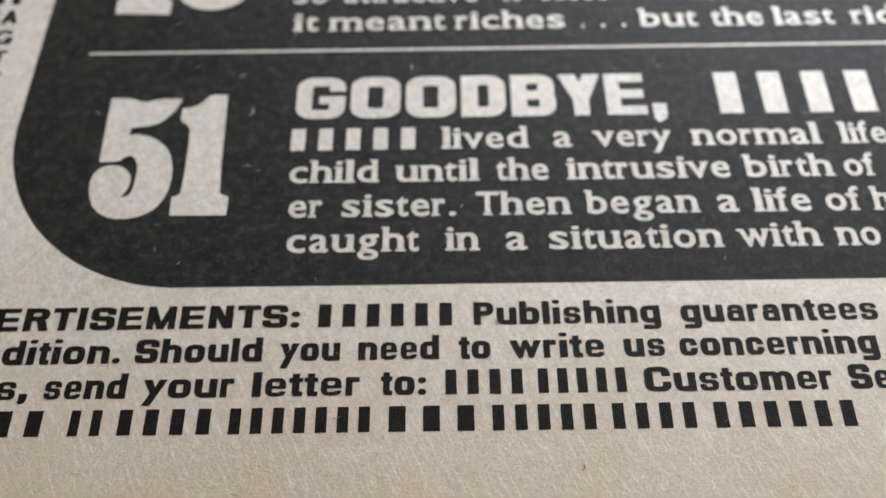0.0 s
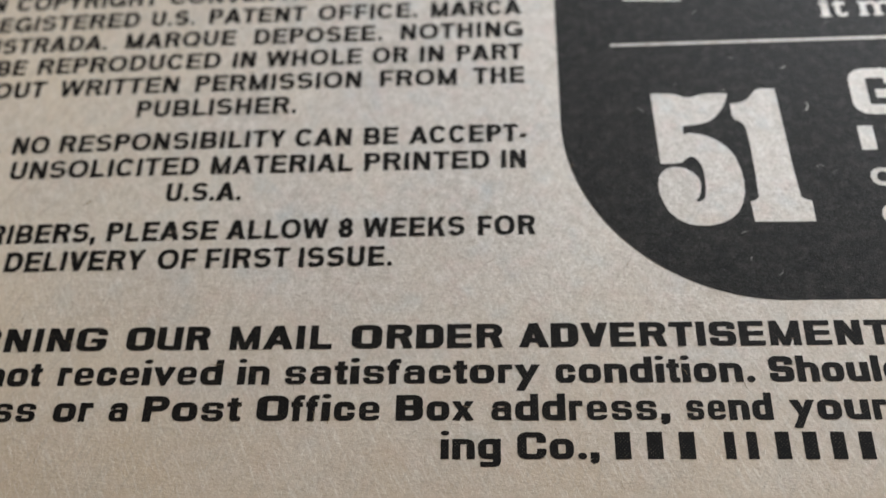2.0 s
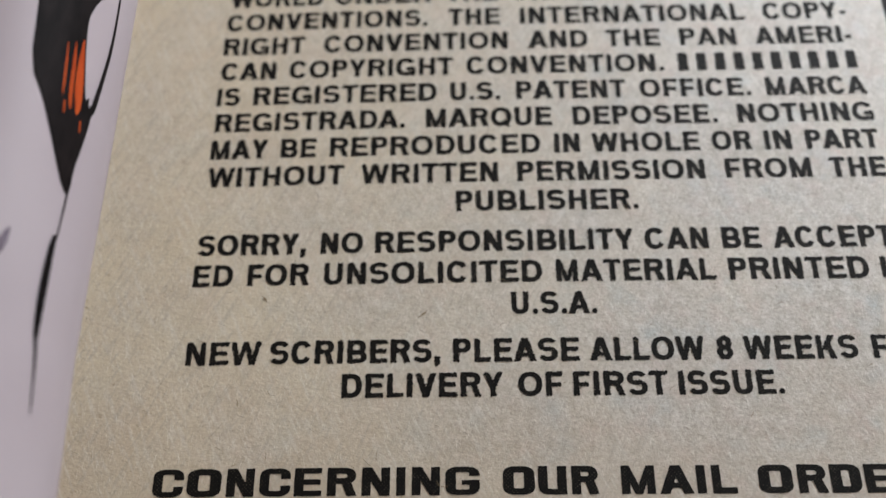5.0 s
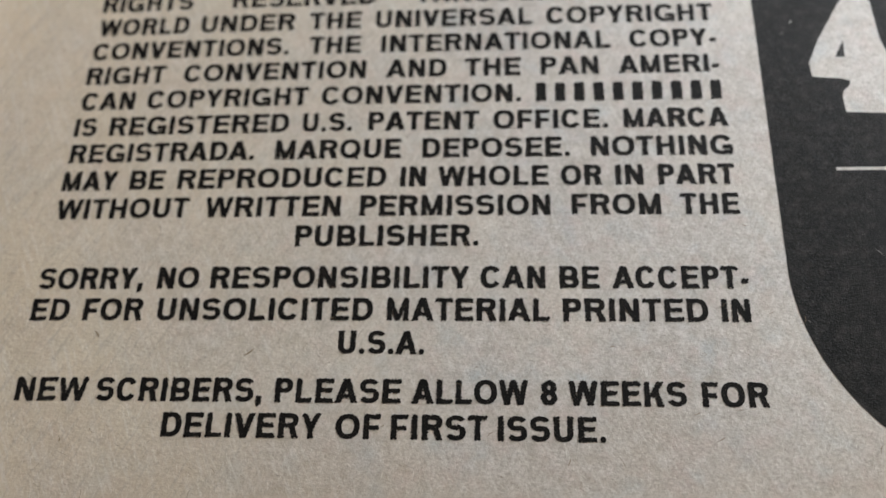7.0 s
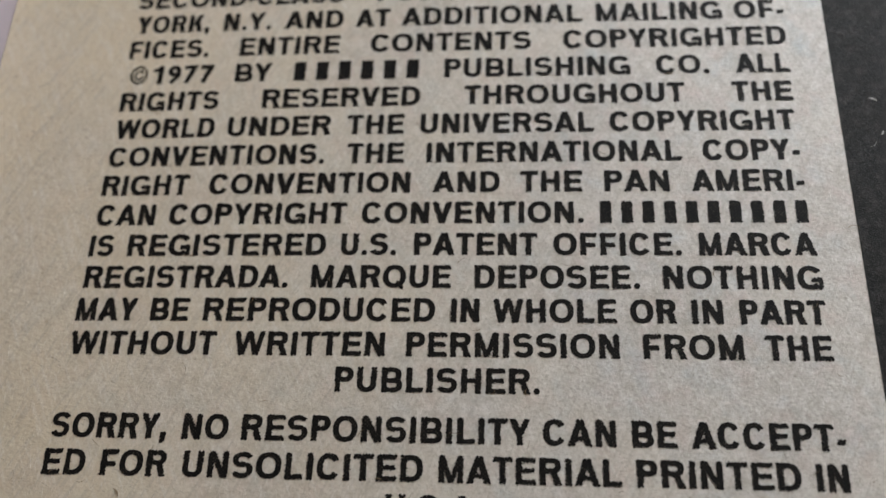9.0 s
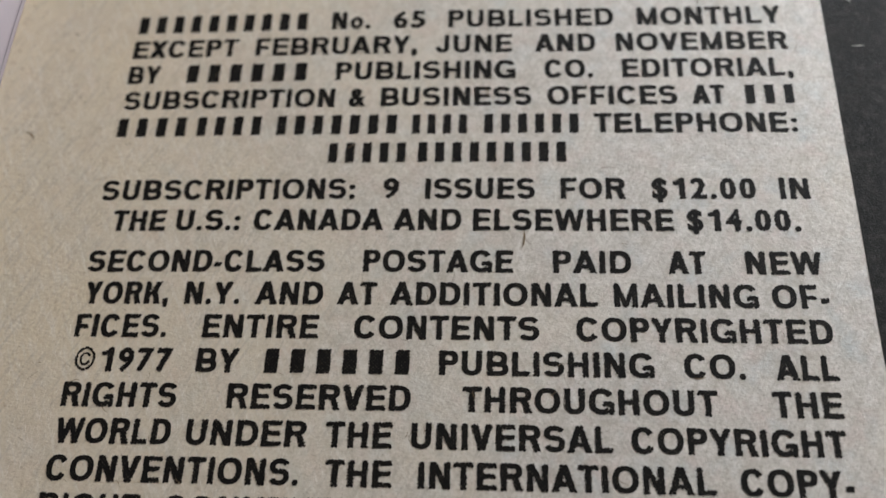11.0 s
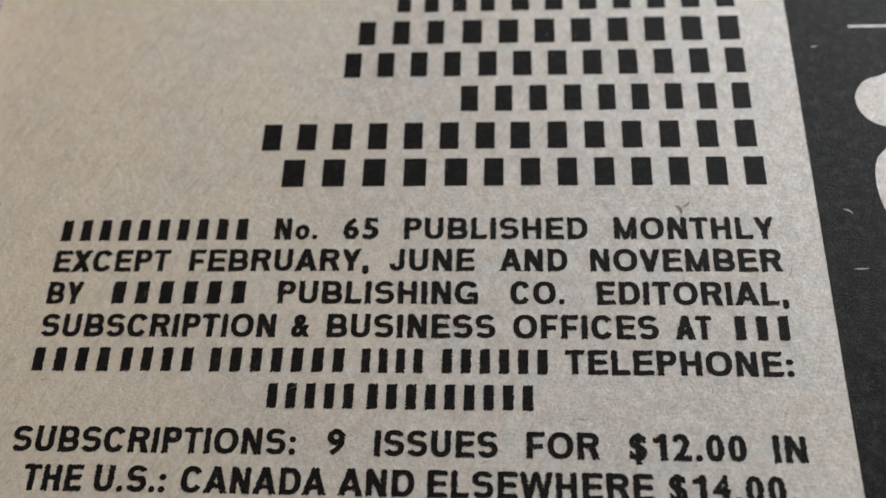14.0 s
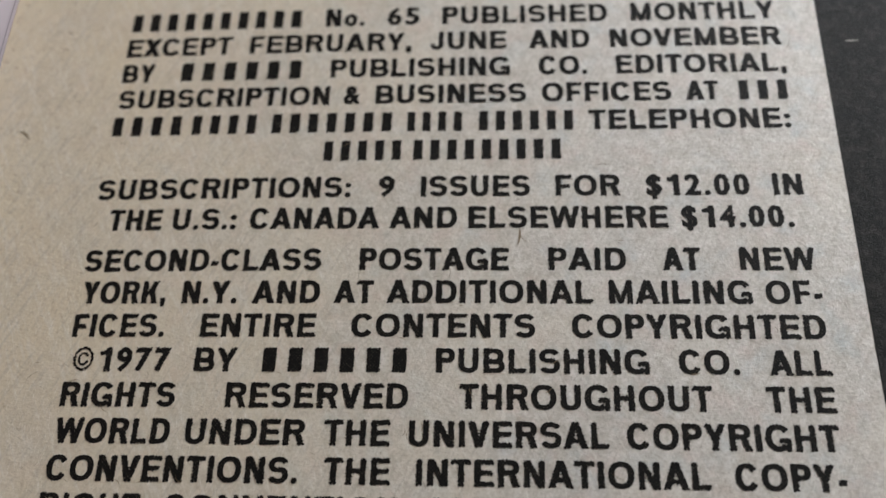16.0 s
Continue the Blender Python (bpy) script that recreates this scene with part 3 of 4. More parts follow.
def capital(c, w, h, s, t):
    """The pieces of a capital letter, each a list of an outline and its holes. None if it is not drawn here."""
    stem, far, d, m = rect(0, 0, s, h), rect(w - s, 0, w, h), 1.12 * s, h / 2
    top, foot = rect(0, h - t, w, h), rect(0, 0, w, t)
    if c == "I":
        return [rect(w / 2 - s / 2, 0, w / 2 + s / 2, h)]
    if c == "H":
        return [stem, far, rect(s / 2, m - t / 2, w - s / 2, m + t / 2)]
    if c in "EF":
        arms = [stem, top, rect(s / 2, m - 0.42 * t, 0.93 * w, m + 0.55 * t)]
        return arms + [foot] if c == "E" else [stem, rect(0, h - t, w, h), rect(s / 2, 0.46 * h - t / 2, 0.9 * w, 0.46 * h + t / 2)]
    if c == "L":
        return [stem, foot]
    if c == "T":
        return [top, rect(w / 2 - s / 2, 0, w / 2 + s / 2, h - t / 2)]
    if c == "A":
        return [slant(0, 0, w / 2 - d / 2, h, d), slant(w - d, 0, w / 2 - d / 2, h, d), rect(0.20 * w, 0.20 * h, 0.80 * w, 0.20 * h + 0.9 * t)]
    if c == "V":
        return [slant(w / 2 - d / 2, 0, 0, h, d), slant(w / 2 - d / 2, 0, w - d, h, d)]
    if c == "W":
        d = min(0.98 * s, 0.22 * w)
        a, b = 0.27 * w - d / 2, 0.73 * w - d / 2
        return [slant(a, 0, 0, h, d), slant(a, 0, w / 2 - d / 2, h, d), slant(b, 0, w / 2 - d / 2, h, d), slant(b, 0, w - d, h, d)]
    if c == "M":
        d = min(0.86 * s, 0.26 * w)
        thin = min(s, 0.25 * w)
        return [rect(0, 0, thin, h), rect(w - thin, 0, w, h), slant(w / 2 - d / 2, 0, 0.02 * w, h, d), slant(w / 2 - d / 2, 0, 0.98 * w - d, h, d)]
    if c == "N":
        return [stem, far, slant(w - d, 0, 0, h, d)]
    if c == "X":
        return [slant(0, 0, w - 1.15 * d, h, 1.15 * d), slant(w - 1.15 * d, 0, 0, h, 1.15 * d)]
    if c == "Y":
        return [rect(w / 2 - s / 2, 0, w / 2 + s / 2, 0.46 * h), slant(w / 2 - d / 2, 0.40 * h, 0, h, d), slant(w / 2 - d / 2, 0.40 * h, w - d, h, d)]
    if c == "Z":
        return [top, foot, slant(0, t / 2, w - 1.25 * d, h - t / 2, 1.25 * d)]
    if c == "K":
        return [stem, slant(s * 0.7, 0.36 * h, w - 1.05 * d, h, 1.0 * d), slant(w - 1.05 * d, 0, 0.40 * w, 0.60 * h, 0.95 * d)]
    if c == "O":
        return [oval(w, h, s, t)]
    if c == "Q":
        return [oval(w, h, s, t), slant(w - 0.95 * s, -0.04 * h, 0.52 * w, 0.30 * h, 0.8 * s)]
    if c == "C":
        return [hook(w / 2, m, w / 2, m, s, t, 33, 327)]
    if c == "G":
        return [hook(w / 2, m, w / 2, m, s, t, 35, 315), rect(w - 0.8 * s, 0, w, 0.50 * h), rect(0.54 * w, 0.50 * h - t, w - s / 2, 0.50 * h)]
    if c == "D":
        return [lobe(0, h, w, s, t, 0.44)]
    if c == "P":
        return [stem, lobe(0.40 * h, h, w, s, t, 0.56)]
    if c == "R":
        return [stem, lobe(0.42 * h, h, 0.97 * w, s, t, 0.56), slant(w - 1.1 * s, 0, 0.47 * w, 0.50 * h, 1.1 * s)]
    if c == "B":
        return [lobe(0, 0.56 * h, w, s, t, 0.55), lobe(0.56 * h - t, h, 0.94 * w, s, t, 0.55)]
    if c == "U":
        y = 0.36 * h
        return [[[(0, h)] + oval_run(w / 2, y, w / 2, y, 180, 360) + [(w, h), (w - s, h)] + oval_run(w / 2, y, w / 2 - s, y - t, 360, 180) + [(s, h)]]]
    if c == "J":
        y = 0.32 * h
        return [[oval_run(w / 2, y, w / 2, y, 178, 360) + [(w, h), (w - s, h)] + oval_run(w / 2, y, w / 2 - s, y - t, 360, 178)]]
    if c == "S":
        return [spine(w, h, s, t)]
    return None


SIDES = {**{c: (0.072, 0.072) for c in "HIMNU"}, **{c: (0.072, 0.035) for c in "BDEFKLPR"}, **{c: (0.042, 0.042) for c in "OQCGS"}, **{c: (0.012, 0.012) for c in "AVWXY"}, "T": (0.022, 0.022), "Z": (0.025, 0.025), "J": (0.03, 0.07)}
BEARING = {"1": 0.10, **{c: 0.015 for c in "AVWYTvwyft"}}
ROUND = set("OCGQoce")


def squared(x, y, power):
    """Pushes a round letter in the unit box towards a rounded square."""
    cx, cy = 2 * x - 1, 2 * y - 1
    r = math.hypot(cx, cy)
    if r < 1e-6:
        return x, y
    c, s = abs(cx / r), abs(cy / r)
    k = 1 / (c ** power + s ** power) ** (1 / power)
    return (cx * k + 1) / 2, (cy * k + 1) / 2


def set_word(text, low, high, base, style):
    """The outlines of a word set from low to high on its base line."""
    _, tall, grow_x, grow_y, square, raise_x, *_ = style
    trim = 0.14 if style[0] == "panel" else 0.05
    low, high, side = low + trim, high - trim, 0.04 if square else 0.048
    stem, bar = WEIGHTS.get(style[0], (0, 0))
    sets = []
    for c in text:
        drawn = stem > 0 and c in SIDES and not (square and c in WIDE_GLYPHS)
        sets.append((c, ADVANCE.get(c, 556) / 1000, SIDES[c] if drawn else (BEARING.get(c, side),) * 2, drawn))
    whole = sum(a for _, a, _, _ in sets) - sets[0][2][0] - sets[-1][2][1]
    k, pen, loops = (high - low) / whole, -sets[0][2][0], []
    ky = (tall - 2 * grow_y) / 0.682
    for letter, advance, bearing, drawn in sets:
        if drawn:
            left, wide = low + k * (pen + bearing[0]), k * (advance - bearing[0] - bearing[1])
            pieces = capital(letter, wide, tall, min(stem, 0.36 * wide) if letter != "I" else stem, bar)
            loops.append([[[(left + x, base + y) for x, y in loop] for loop in piece] for piece in pieces])
            pen += advance
            continue
        outline = WIDE_GLYPHS[letter] if square and letter in WIDE_GLYPHS else glyph(letter)
        xs, ys = [x for l in outline for x, _ in l], [y for l in outline for _, y in l]
        x0, x1, y0, y1 = min(xs), max(xs), min(ys), max(ys)
        left, right = low + k * (pen + bearing[0]) + grow_x, low + k * (pen + advance - bearing[1]) - grow_x
        loops.append([])
        for loop in outline:
            placed = []
            for x, y in loop:
                fx, fy = (x - x0) / max(x1 - x0, 1e-6), (y - y0) / max(y1 - y0, 1e-6)
                if letter == "J":
                    y = fy * 0.682
                if outline is WIDE_GLYPHS.get(letter):
                    pass
                elif square and letter in ROUND:
                    fx, fy = squared(fx, fy, square)
                    y = y0 + fy * (y1 - y0)
                if letter.islower() and y > 0:
                    y = y * raise_x if y < 0.449 else 0.449 * raise_x + (y - 0.449) * (0.70 - 0.449 * raise_x) / 0.251
                placed.append((left + fx * (right - left), base + grow_y + y * ky))
            loops[-1].append(placed)
        pen += advance
    return loops


def serifs(loops, base, size):
    """Slabs on the feet and on the tops of upright stems."""
    slabs = []
    for loop in loops:
        for a, b in zip(loop, loop[1:] + loop[:1]):
            wide = abs(b[0] - a[0])
            if abs(b[1] - a[1]) > 0.03 or not 0.15 < wide < 0.75:
                continue
            x0, x1 = sorted((a[0], b[0]))
            if b[0] > a[0] and abs(a[1] - base) < 0.06:
                slabs.append([(x0 - size, base - 0.045), (x1 + size, base - 0.045), (x1 + size, base + 0.7 * size), (x0 - size, base + 0.7 * size)])
            elif b[0] < a[0] and a[1] > base + 1.2:
                slabs.append([(x0 - size, a[1] - 0.7 * size), (x1 + 0.05, a[1] - 0.7 * size), (x1 + 0.05, a[1] + 0.045), (x0 - size, a[1] + 0.045)])
    return slabs


# name, height of capitals, growth across and up, squareness, raised small letters, slab serifs, tooth, its step, ink, lift
SMALL = ("small", 1.83, 0.108, 0.078, 0, 1.0, 0.0, 0.085, 0.11, INK, INK_LIFT)
WIDE = ("wide", 1.98, 0.165, 0.088, 3.4, 1.10, 0.0, 0.026, 0.13, INK, INK_LIFT)
NAME = ("name", 2.50, 0.10, 0.06, 0, 1.0, 0.0, 0.022, 0.13, INK, INK_LIFT)
PANEL = ("panel", 2.40, 0.075, 0.045, 0, 1.06, 0.24, 0.014, 0.22, PAPER, WHITE_LIFT)
TITLE = ("title", 4.85, 0.34, 0.25, 4.0, 1.0, 0.0, 0.015, 0.25, PAPER, WHITE_LIFT)


# widths of stems and of level strokes in the drawn capitals
WEIGHTS = {"small": (0.43, 0.35), "wide": (0.64, 0.42), "title": (1.55, 1.05)}


def print_line(style, base, words):
    """One line of print. A word is its text, or the count of its letters where it stands as plain bars, from u to u."""
    _, tall, _, _, _, _, slab_size, tooth, step, material, lift = style
    bm = bmesh.new()
    for text, low, high in words:
        if isinstance(text, int):
            wide = (high - low) / text
            gap = min(0.44 * wide, 0.50 * tall)
            for i in range(text):
                a, b = low + i * (wide + gap / text), low + i * (wide + gap / text) + wide - gap
                filled(bm, [ragged([(a, base), (b, base), (b, base + tall), (a, base + tall)], step, tooth)])
            continue
        loops = set_word(text, low, high, base, style)
        for place, letter in enumerate(loops):
            if isinstance(letter[0][0], list):
                for n, piece in enumerate(letter):
                    any(filled(bm, [ragged(loop, step, tooth * k) for loop in piece], 0.0015 * n) for k in (1.0, 0.6, 0.0))
                continue
            thin = 0.25 if text.startswith("\u00a9") and place == 0 else 1.0
            if style[0] == "wide" and text[place] in "aes":
                thin = 0.8
            bold = [fattened(loop, style[2] * thin, style[3] * thin) for loop in letter]
            if any(filled(bm, [ragged(loop, step, tooth * k) for loop in bold]) for k in (1.0, 0.75, 0.5)):
                continue
            for n, (dx, dy) in enumerate(ring_of_shifts(style[2], style[3])):
                shifted = [[(x + dx, y + dy) for x, y in loop] for loop in letter]
                any(filled(bm, [ragged(loop, step, tooth * k) for loop in shifted], 0.001 * n) for k in (1.0, 0.6, 0.0))
        if slab_size:
            for slab_loop in serifs([loop for letter in loops for loop in letter], base + style[3], slab_size):
                filled(bm, [slab_loop], 0.006)
    lay(bm, lift)
    return part("text_line", bm, material, page)


print_line(SMALL, 6.40, [("SUBSCRIPTIONS:", -0.2, 20.8), ("9", 22.9, 24.3), ("ISSUES", 26.3, 35.0), ("FOR", 36.9, 42.0), ("$12.00", 43.9, 51.9), ("IN", 53.6, 55.9)])
print_line(SMALL, 3.66, [("THE", 1.2, 5.7), ("U.S.:", 6.5, 11.8), ("CANADA", 12.8, 23.2), ("AND", 23.9, 29.3), ("ELSEWHERE", 30.1, 45.5), ("$14.00.", 46.4, 54.9)])
print_line(SMALL, 0.14, [("SECOND-CLASS", -0.1, 18.9), ("POSTAGE", 21.8, 33.3), ("PAID", 36.2, 42.1), ("AT", 44.7, 47.6), ("NEW", 50.4, 56.0)])
print_line(SMALL, -2.52, [("YORK,", 0.2, 7.0), ("N.Y.", 8.2, 12.6), ("AND", 13.7, 19.0), ("AT", 20.0, 23.1), ("ADDITIONAL", 24.0, 39.5), ("MAILING", 40.6, 51.1), ("OF-", 52.0, 56.1)])
print_line(SMALL, -5.19, [("FICES.", -0.0, 7.3), ("ENTIRE", 10.0, 18.9), ("CONTENTS", 21.5, 35.2), ("COPYRIGHTED", 37.8, 56.0)])
print_line(SMALL, -7.86, [("©1977", 0.4, 8.1), ("BY", 9.9, 13.2), (6, 15.1, 25.9), ("PUBLISHING", 27.9, 43.3), ("CO.", 45.3, 49.6), ("ALL", 51.6, 56.0)])
print_line(SMALL, -10.52, [("RIGHTS", 0.1, 8.9), ("RESERVED", 12.6, 26.05), ("THROUGHOUT", 29.6, 47.5), ("THE", 51.1, 55.9)])
print_line(SMALL, -13.19, [("WORLD", 0.20, 8.90), ("UNDER", 9.95, 18.80), ("THE", 20.05, 24.85), ("UNIVERSAL", 26.10, 40.17), ("COPYRIGHT", 41.33, 55.80)])
print_line(SMALL, -15.86, [("CONVENTIONS.", 0.10, 18.50), ("THE", 20.25, 24.98), ("INTERNATIONAL", 26.73, 46.85), ("COPY-", 48.40, 55.85)])
print_line(SMALL, -18.52, [("RIGHT", 0.05, 7.50), ("CONVENTION", 9.12, 25.62), ("AND", 27.33, 32.70), ("THE", 34.20, 39.10), ("PAN", 40.73, 45.75), ("AMERI-", 47.35, 55.83)])
print_line(SMALL, -21.19, [("CAN", 0.10, 5.10), ("COPYRIGHT", 6.18, 20.75), ("CONVENTION.", 21.83, 39.15), (10, 40.33, 55.83)])
print_line(SMALL, -23.86, [("IS", 0.0, 2.1), ("REGISTERED", 3.2, 19.3), ("U.S.", 20.4, 24.8), ("PATENT", 26.1, 35.6), ("OFFICE.", 36.7, 46.3), ("MARCA", 47.5, 56.1)])
print_line(SMALL, -26.52, [("REGISTRADA.", 0.1, 16.6), ("MARQUE", 18.3, 29.1), ("DEPOSEE.", 30.8, 43.1), ("NOTHING", 44.7, 56.2)])
print_line(SMALL, -29.19, [("MAY", -0.0, 5.0), ("BE", 6.0, 9.1), ("REPRODUCED", 10.2, 28.0), ("IN", 29.1, 31.3), ("WHOLE", 32.2, 41.3), ("OR", 42.2, 45.6), ("IN", 46.6, 48.9), ("PART", 50.0, 56.1)])
print_line(SMALL, -31.85, [("WITHOUT", 0.0, 11.6), ("WRITTEN", 12.9, 24.4), ("PERMISSION", 25.9, 41.4), ("FROM", 43.0, 50.1), ("THE", 51.5, 56.2)])
print_line(SMALL, -34.52, [("PUBLISHER.", 20.8, 35.7)])
print_line(SMALL, -38.11, [("SORRY,", -0.1, 8.8), ("NO", 9.9, 13.4), ("RESPONSIBILITY", 14.3, 35.05), ("CAN", 35.8, 40.9), ("BE", 41.9, 45.0), ("ACCEPT-", 45.9, 56.2)])
print_line(SMALL, -40.78, [("ED", -0.2, 3.1), ("FOR", 4.2, 9.2), ("UNSOLICITED", 10.3, 27.6), ("MATERIAL", 28.6, 41.15), ("PRINTED", 42.1, 53.0), ("IN", 53.9, 56.1)])
print_line(SMALL, -43.45, [("U.S.A.", 25.0, 31.7)])
print_line(SMALL, -47.22, [("NEW", 0.0, 5.9), ("SCRIBERS,", 6.5, 19.6), ("PLEASE", 20.5, 30.1), ("ALLOW", 30.8, 39.5), ("8", 40.3, 41.6), ("WEEKS", 42.3, 50.9), ("FOR", 51.9, 56.7)])
print_line(SMALL, -49.88, [("DELIVERY", 12.1, 24.3), ("OF", 25.3, 28.7), ("FIRST", 29.4, 36.5), ("ISSUE.", 37.2, 45.0)])
print_line(SMALL, 23.04, [(10, -0.0, 15.3), ("No.", 17.4, 20.9), ("65", 22.8, 25.7), ("PUBLISHED", 27.6, 41.8), ("MONTHLY", 43.7, 55.8)])
print_line(SMALL, 20.38, [("EXCEPT", -0.1, 9.4), ("FEBRUARY,", 10.9, 25.1), ("JUNE", 26.6, 33.2), ("AND", 35.0, 40.2), ("NOVEMBER", 41.8, 56.0)])
print_line(SMALL, 17.71, [("BY", -0.1, 2.9), (6, 5.2, 15.8), ("PUBLISHING", 18.2, 33.5), ("CO.", 35.8, 39.9), ("EDITORIAL,", 42.2, 56.1)])
print_line(SMALL, 15.05, [("SUBSCRIPTION", -0.0, 18.4), ("&", 19.5, 21.0), ("BUSINESS", 22.2, 34.8), ("OFFICES", 36.0, 46.6), ("AT", 47.7, 50.4), (3, 52.0, 56.0)])
print_line(SMALL, 12.38, [(4, 0.0, 6.1), (4, 6.9, 12.5), (7, 13.7, 23.8), (4, 25.0, 29.6), (6, 30.9, 38.6), ("TELEPHONE:", 39.7, 55.8)])
print_line(SMALL, 9.71, [(5, 18.3, 24.7), (9, 25.6, 37.5)])
print_line(NAME, 27.69, [(5, 17.5, 32.7), (8, 33.8, 55.8)])
print_line(NAME, 31.08, [(7, 15.5, 34.8), (7, 35.9, 55.5)])
print_line(NAME, 34.66, [(4, 31.8, 42.0), (5, 43.1, 55.5)])
print_line(NAME, 38.15, [(4, 21.8, 32.0), (8, 33.2, 55.4)])
print_line(NAME, 41.48, [(3, 22.8, 30.6), (8, 31.8, 55.3)])
print_line(NAME, 44.93, [(4, 26.0, 34.8), (7, 36.0, 55.2)])
print_line(WIDE, -56.99, [("CONCERNING", -1.30, 22.40), ("OUR", 23.95, 30.85), ("MAIL", 32.35, 40.55), ("ORDER", 42.00, 53.90), ("ADVERTISEMENTS:", 55.00, 86.10), (6, 87.50, 98.15), ("Publishing", 99.67, 114.44), ("guarantees", 115.96, 131.53)])
print_line(WIDE, -59.84, [("placed", -1.20, 9.00), ("if", 10.00, 11.80), ("not", 12.90, 17.70), ("received", 19.00, 32.20), ("in", 33.30, 35.90), ("satisfactory", 37.00, 56.60), ("condition.", 57.70, 72.50), ("Should", 73.50, 83.40), ("you", 84.70, 89.40), ("need", 90.70, 97.03), ("to", 98.45, 100.98), ("write", 102.40, 109.76), ("us", 111.18, 114.43), ("concerning", 115.45, 130.82)])
print_line(WIDE, -62.70, [("our", -1.10, 4.00), ("address", 5.20, 17.90), ("or", 19.20, 22.40), ("a", 23.60, 25.20), ("Post", 26.30, 34.00), ("Office", 35.10, 44.60), ("Box", 45.70, 51.60), ("address,", 52.80, 66.00), ("send", 67.10, 73.40), ("your", 74.60, 81.50), ("letter", 82.80, 91.00), ("to:", 92.50, 96.02), (4, 97.43, 103.42), (5, 104.44, 111.18), ("Customer", 112.40, 126.65), ("Se", 127.87, 131.14)])
print_line(WIDE, -65.56, [("ing", 49.10, 53.60), ("Co.,", 54.70, 60.70), (3, 61.80, 67.80), (2, 69.60, 72.20), (4, 73.20, 80.20), (7, 81.40, 91.90), (3, 93.20, 99.85), (5, 100.87, 108.63), (4, 109.75, 116.05), (6, 117.28, 127.77)])
print_line(PANEL, -21.67, [("so", 82.80, 86.40), ("attractive", 87.80, 101.27), ("to", 103.31, 105.76), (5, 107.50, 113.97), ("When", 120.43, 127.61), ("he", 130.14, 133.78), ("di", 137.13, 141.08)])
print_line(PANEL, -25.42, [("it", 83.10, 85.70), ("meant", 86.60, 98.00), ("riches", 98.82, 109.62), (".", 110.94, 111.44), (".", 112.85, 113.46), (".", 114.87, 115.48), ("but", 116.69, 122.45), ("the", 123.57, 128.83), ("last", 129.74, 135.72), ("rid", 137.24, 141.71)])
print_line(TITLE, -36.23, [("GOODBYE,", 84.10, 117.90), (5, 122.66, 141.24)])
print_line(PANEL, -39.78, [(5, 84.00, 95.24), ("lived", 97.37, 105.10), ("a", 107.15, 109.09), ("very", 110.81, 117.90), ("normal", 119.52, 130.99), ("life", 132.71, 136.98)])
print_line(PANEL, -43.27, [("child", 84.00, 91.91), ("until", 93.32, 100.61), ("the", 101.93, 106.73), ("intrusive", 108.17, 122.46), ("birth", 123.58, 131.30), ("of", 132.11, 135.06)])
print_line(PANEL, -46.82, [("er", 84.20, 87.30), ("sister.", 88.70, 98.67), ("Then", 100.09, 108.26), ("began", 109.48, 119.11), ("a", 120.53, 122.56), ("life", 123.68, 128.66), ("of", 129.68, 132.93), ("h", 133.75, 135.48)])
print_line(PANEL, -50.24, [("caught", 84.30, 95.53), ("in", 97.55, 100.39), ("a", 102.43, 104.47), ("situation", 106.00, 120.53), ("with", 121.75, 128.57), ("no", 129.89, 133.66)])


def print_shape(name, loops, lift=WHITE_LIFT, material=PAPER, label="", rounds=1):
    bm = bmesh.new()
    filled(bm, [ragged(smooth_loop(loop, rounds), 0.2, 0.012) for loop in loops])
    lay(bm, lift)
    return part(name, bm, material, page, label)


def moved(points, du, dv, k=1.0):
    return [(x * k + du, y * k + dv) for x, y in points]


# big numerals, from their lower left corner
FIVE = [(0.2, 12.4), (0.25, 12.42), (2.1, 12.4), (3.4, 11.8), (4.6, 12.3), (6.75, 12.25), (6.8, 12.2), (6.4, 11.0), (5.4, 9.6), (4.3, 9.1), (2.65, 8.95), (2.6, 8.9), (2.6, 8.1), (2.65, 8.1), (3.2, 8.25), (4.9, 7.8), (6.5, 6.3), (7.1, 3.9),
        (6.9, 1.6), (6.0, 0.0), (4.3, -0.8), (2.4, -0.8), (0.9, 0.1), (0.1, 1.8), (0.0, 3.6), (0.6, 4.6), (1.7, 4.9), (2.8, 4.5), (3.5, 3.6), (3.5, 2.6), (3.2, 1.8), (2.9, 1.6), (3.2, 1.4), (3.7, 1.7),
        (3.9, 2.7), (3.9, 4.5), (3.6, 5.4), (3.1, 5.9), (2.5, 5.6), (2.2, 5.2), (0.45, 5.15), (0.4, 5.2)]
ONE = [(3.5, 12.3), (3.45, 12.32), (1.9, 12.4), (1.4, 11.6), (0.7, 11.0), (-0.45, 10.82), (-0.5, 10.8), (-0.5, 9.3), (0.2, 8.9), (0.6, 8.2), (0.7, 1.6), (0.4, 1.2), (-0.05, 1.1), (-0.1, 1.05), (0.0, -0.8), (0.05, -0.82), (4.75, -0.88), (4.8, -0.85), (4.8, 1.0), (4.75, 1.05), (4.3, 1.2), (3.9, 1.5)]
FOUR = [(4.2, 13.0), (0.0, 5.6), (0.05, 3.8), (0.2, 3.7), (3.1, 3.45), (3.0, 2.8), (2.25, 2.2), (2.3, 0.3), (2.4, 0.25), (7.6, 0.0), (7.7, 0.1), (7.7, 2.0), (6.6, 2.5), (6.4, 3.4), (7.9, 3.5), (7.9, 5.4), (6.2, 5.6), (5.8, 13.0)]
FOUR_EYE = [(2.2, 5.65), (2.3, 5.65), (2.95, 5.65), (3.0, 5.7), (3.08, 7.3), (3.02, 7.3)]
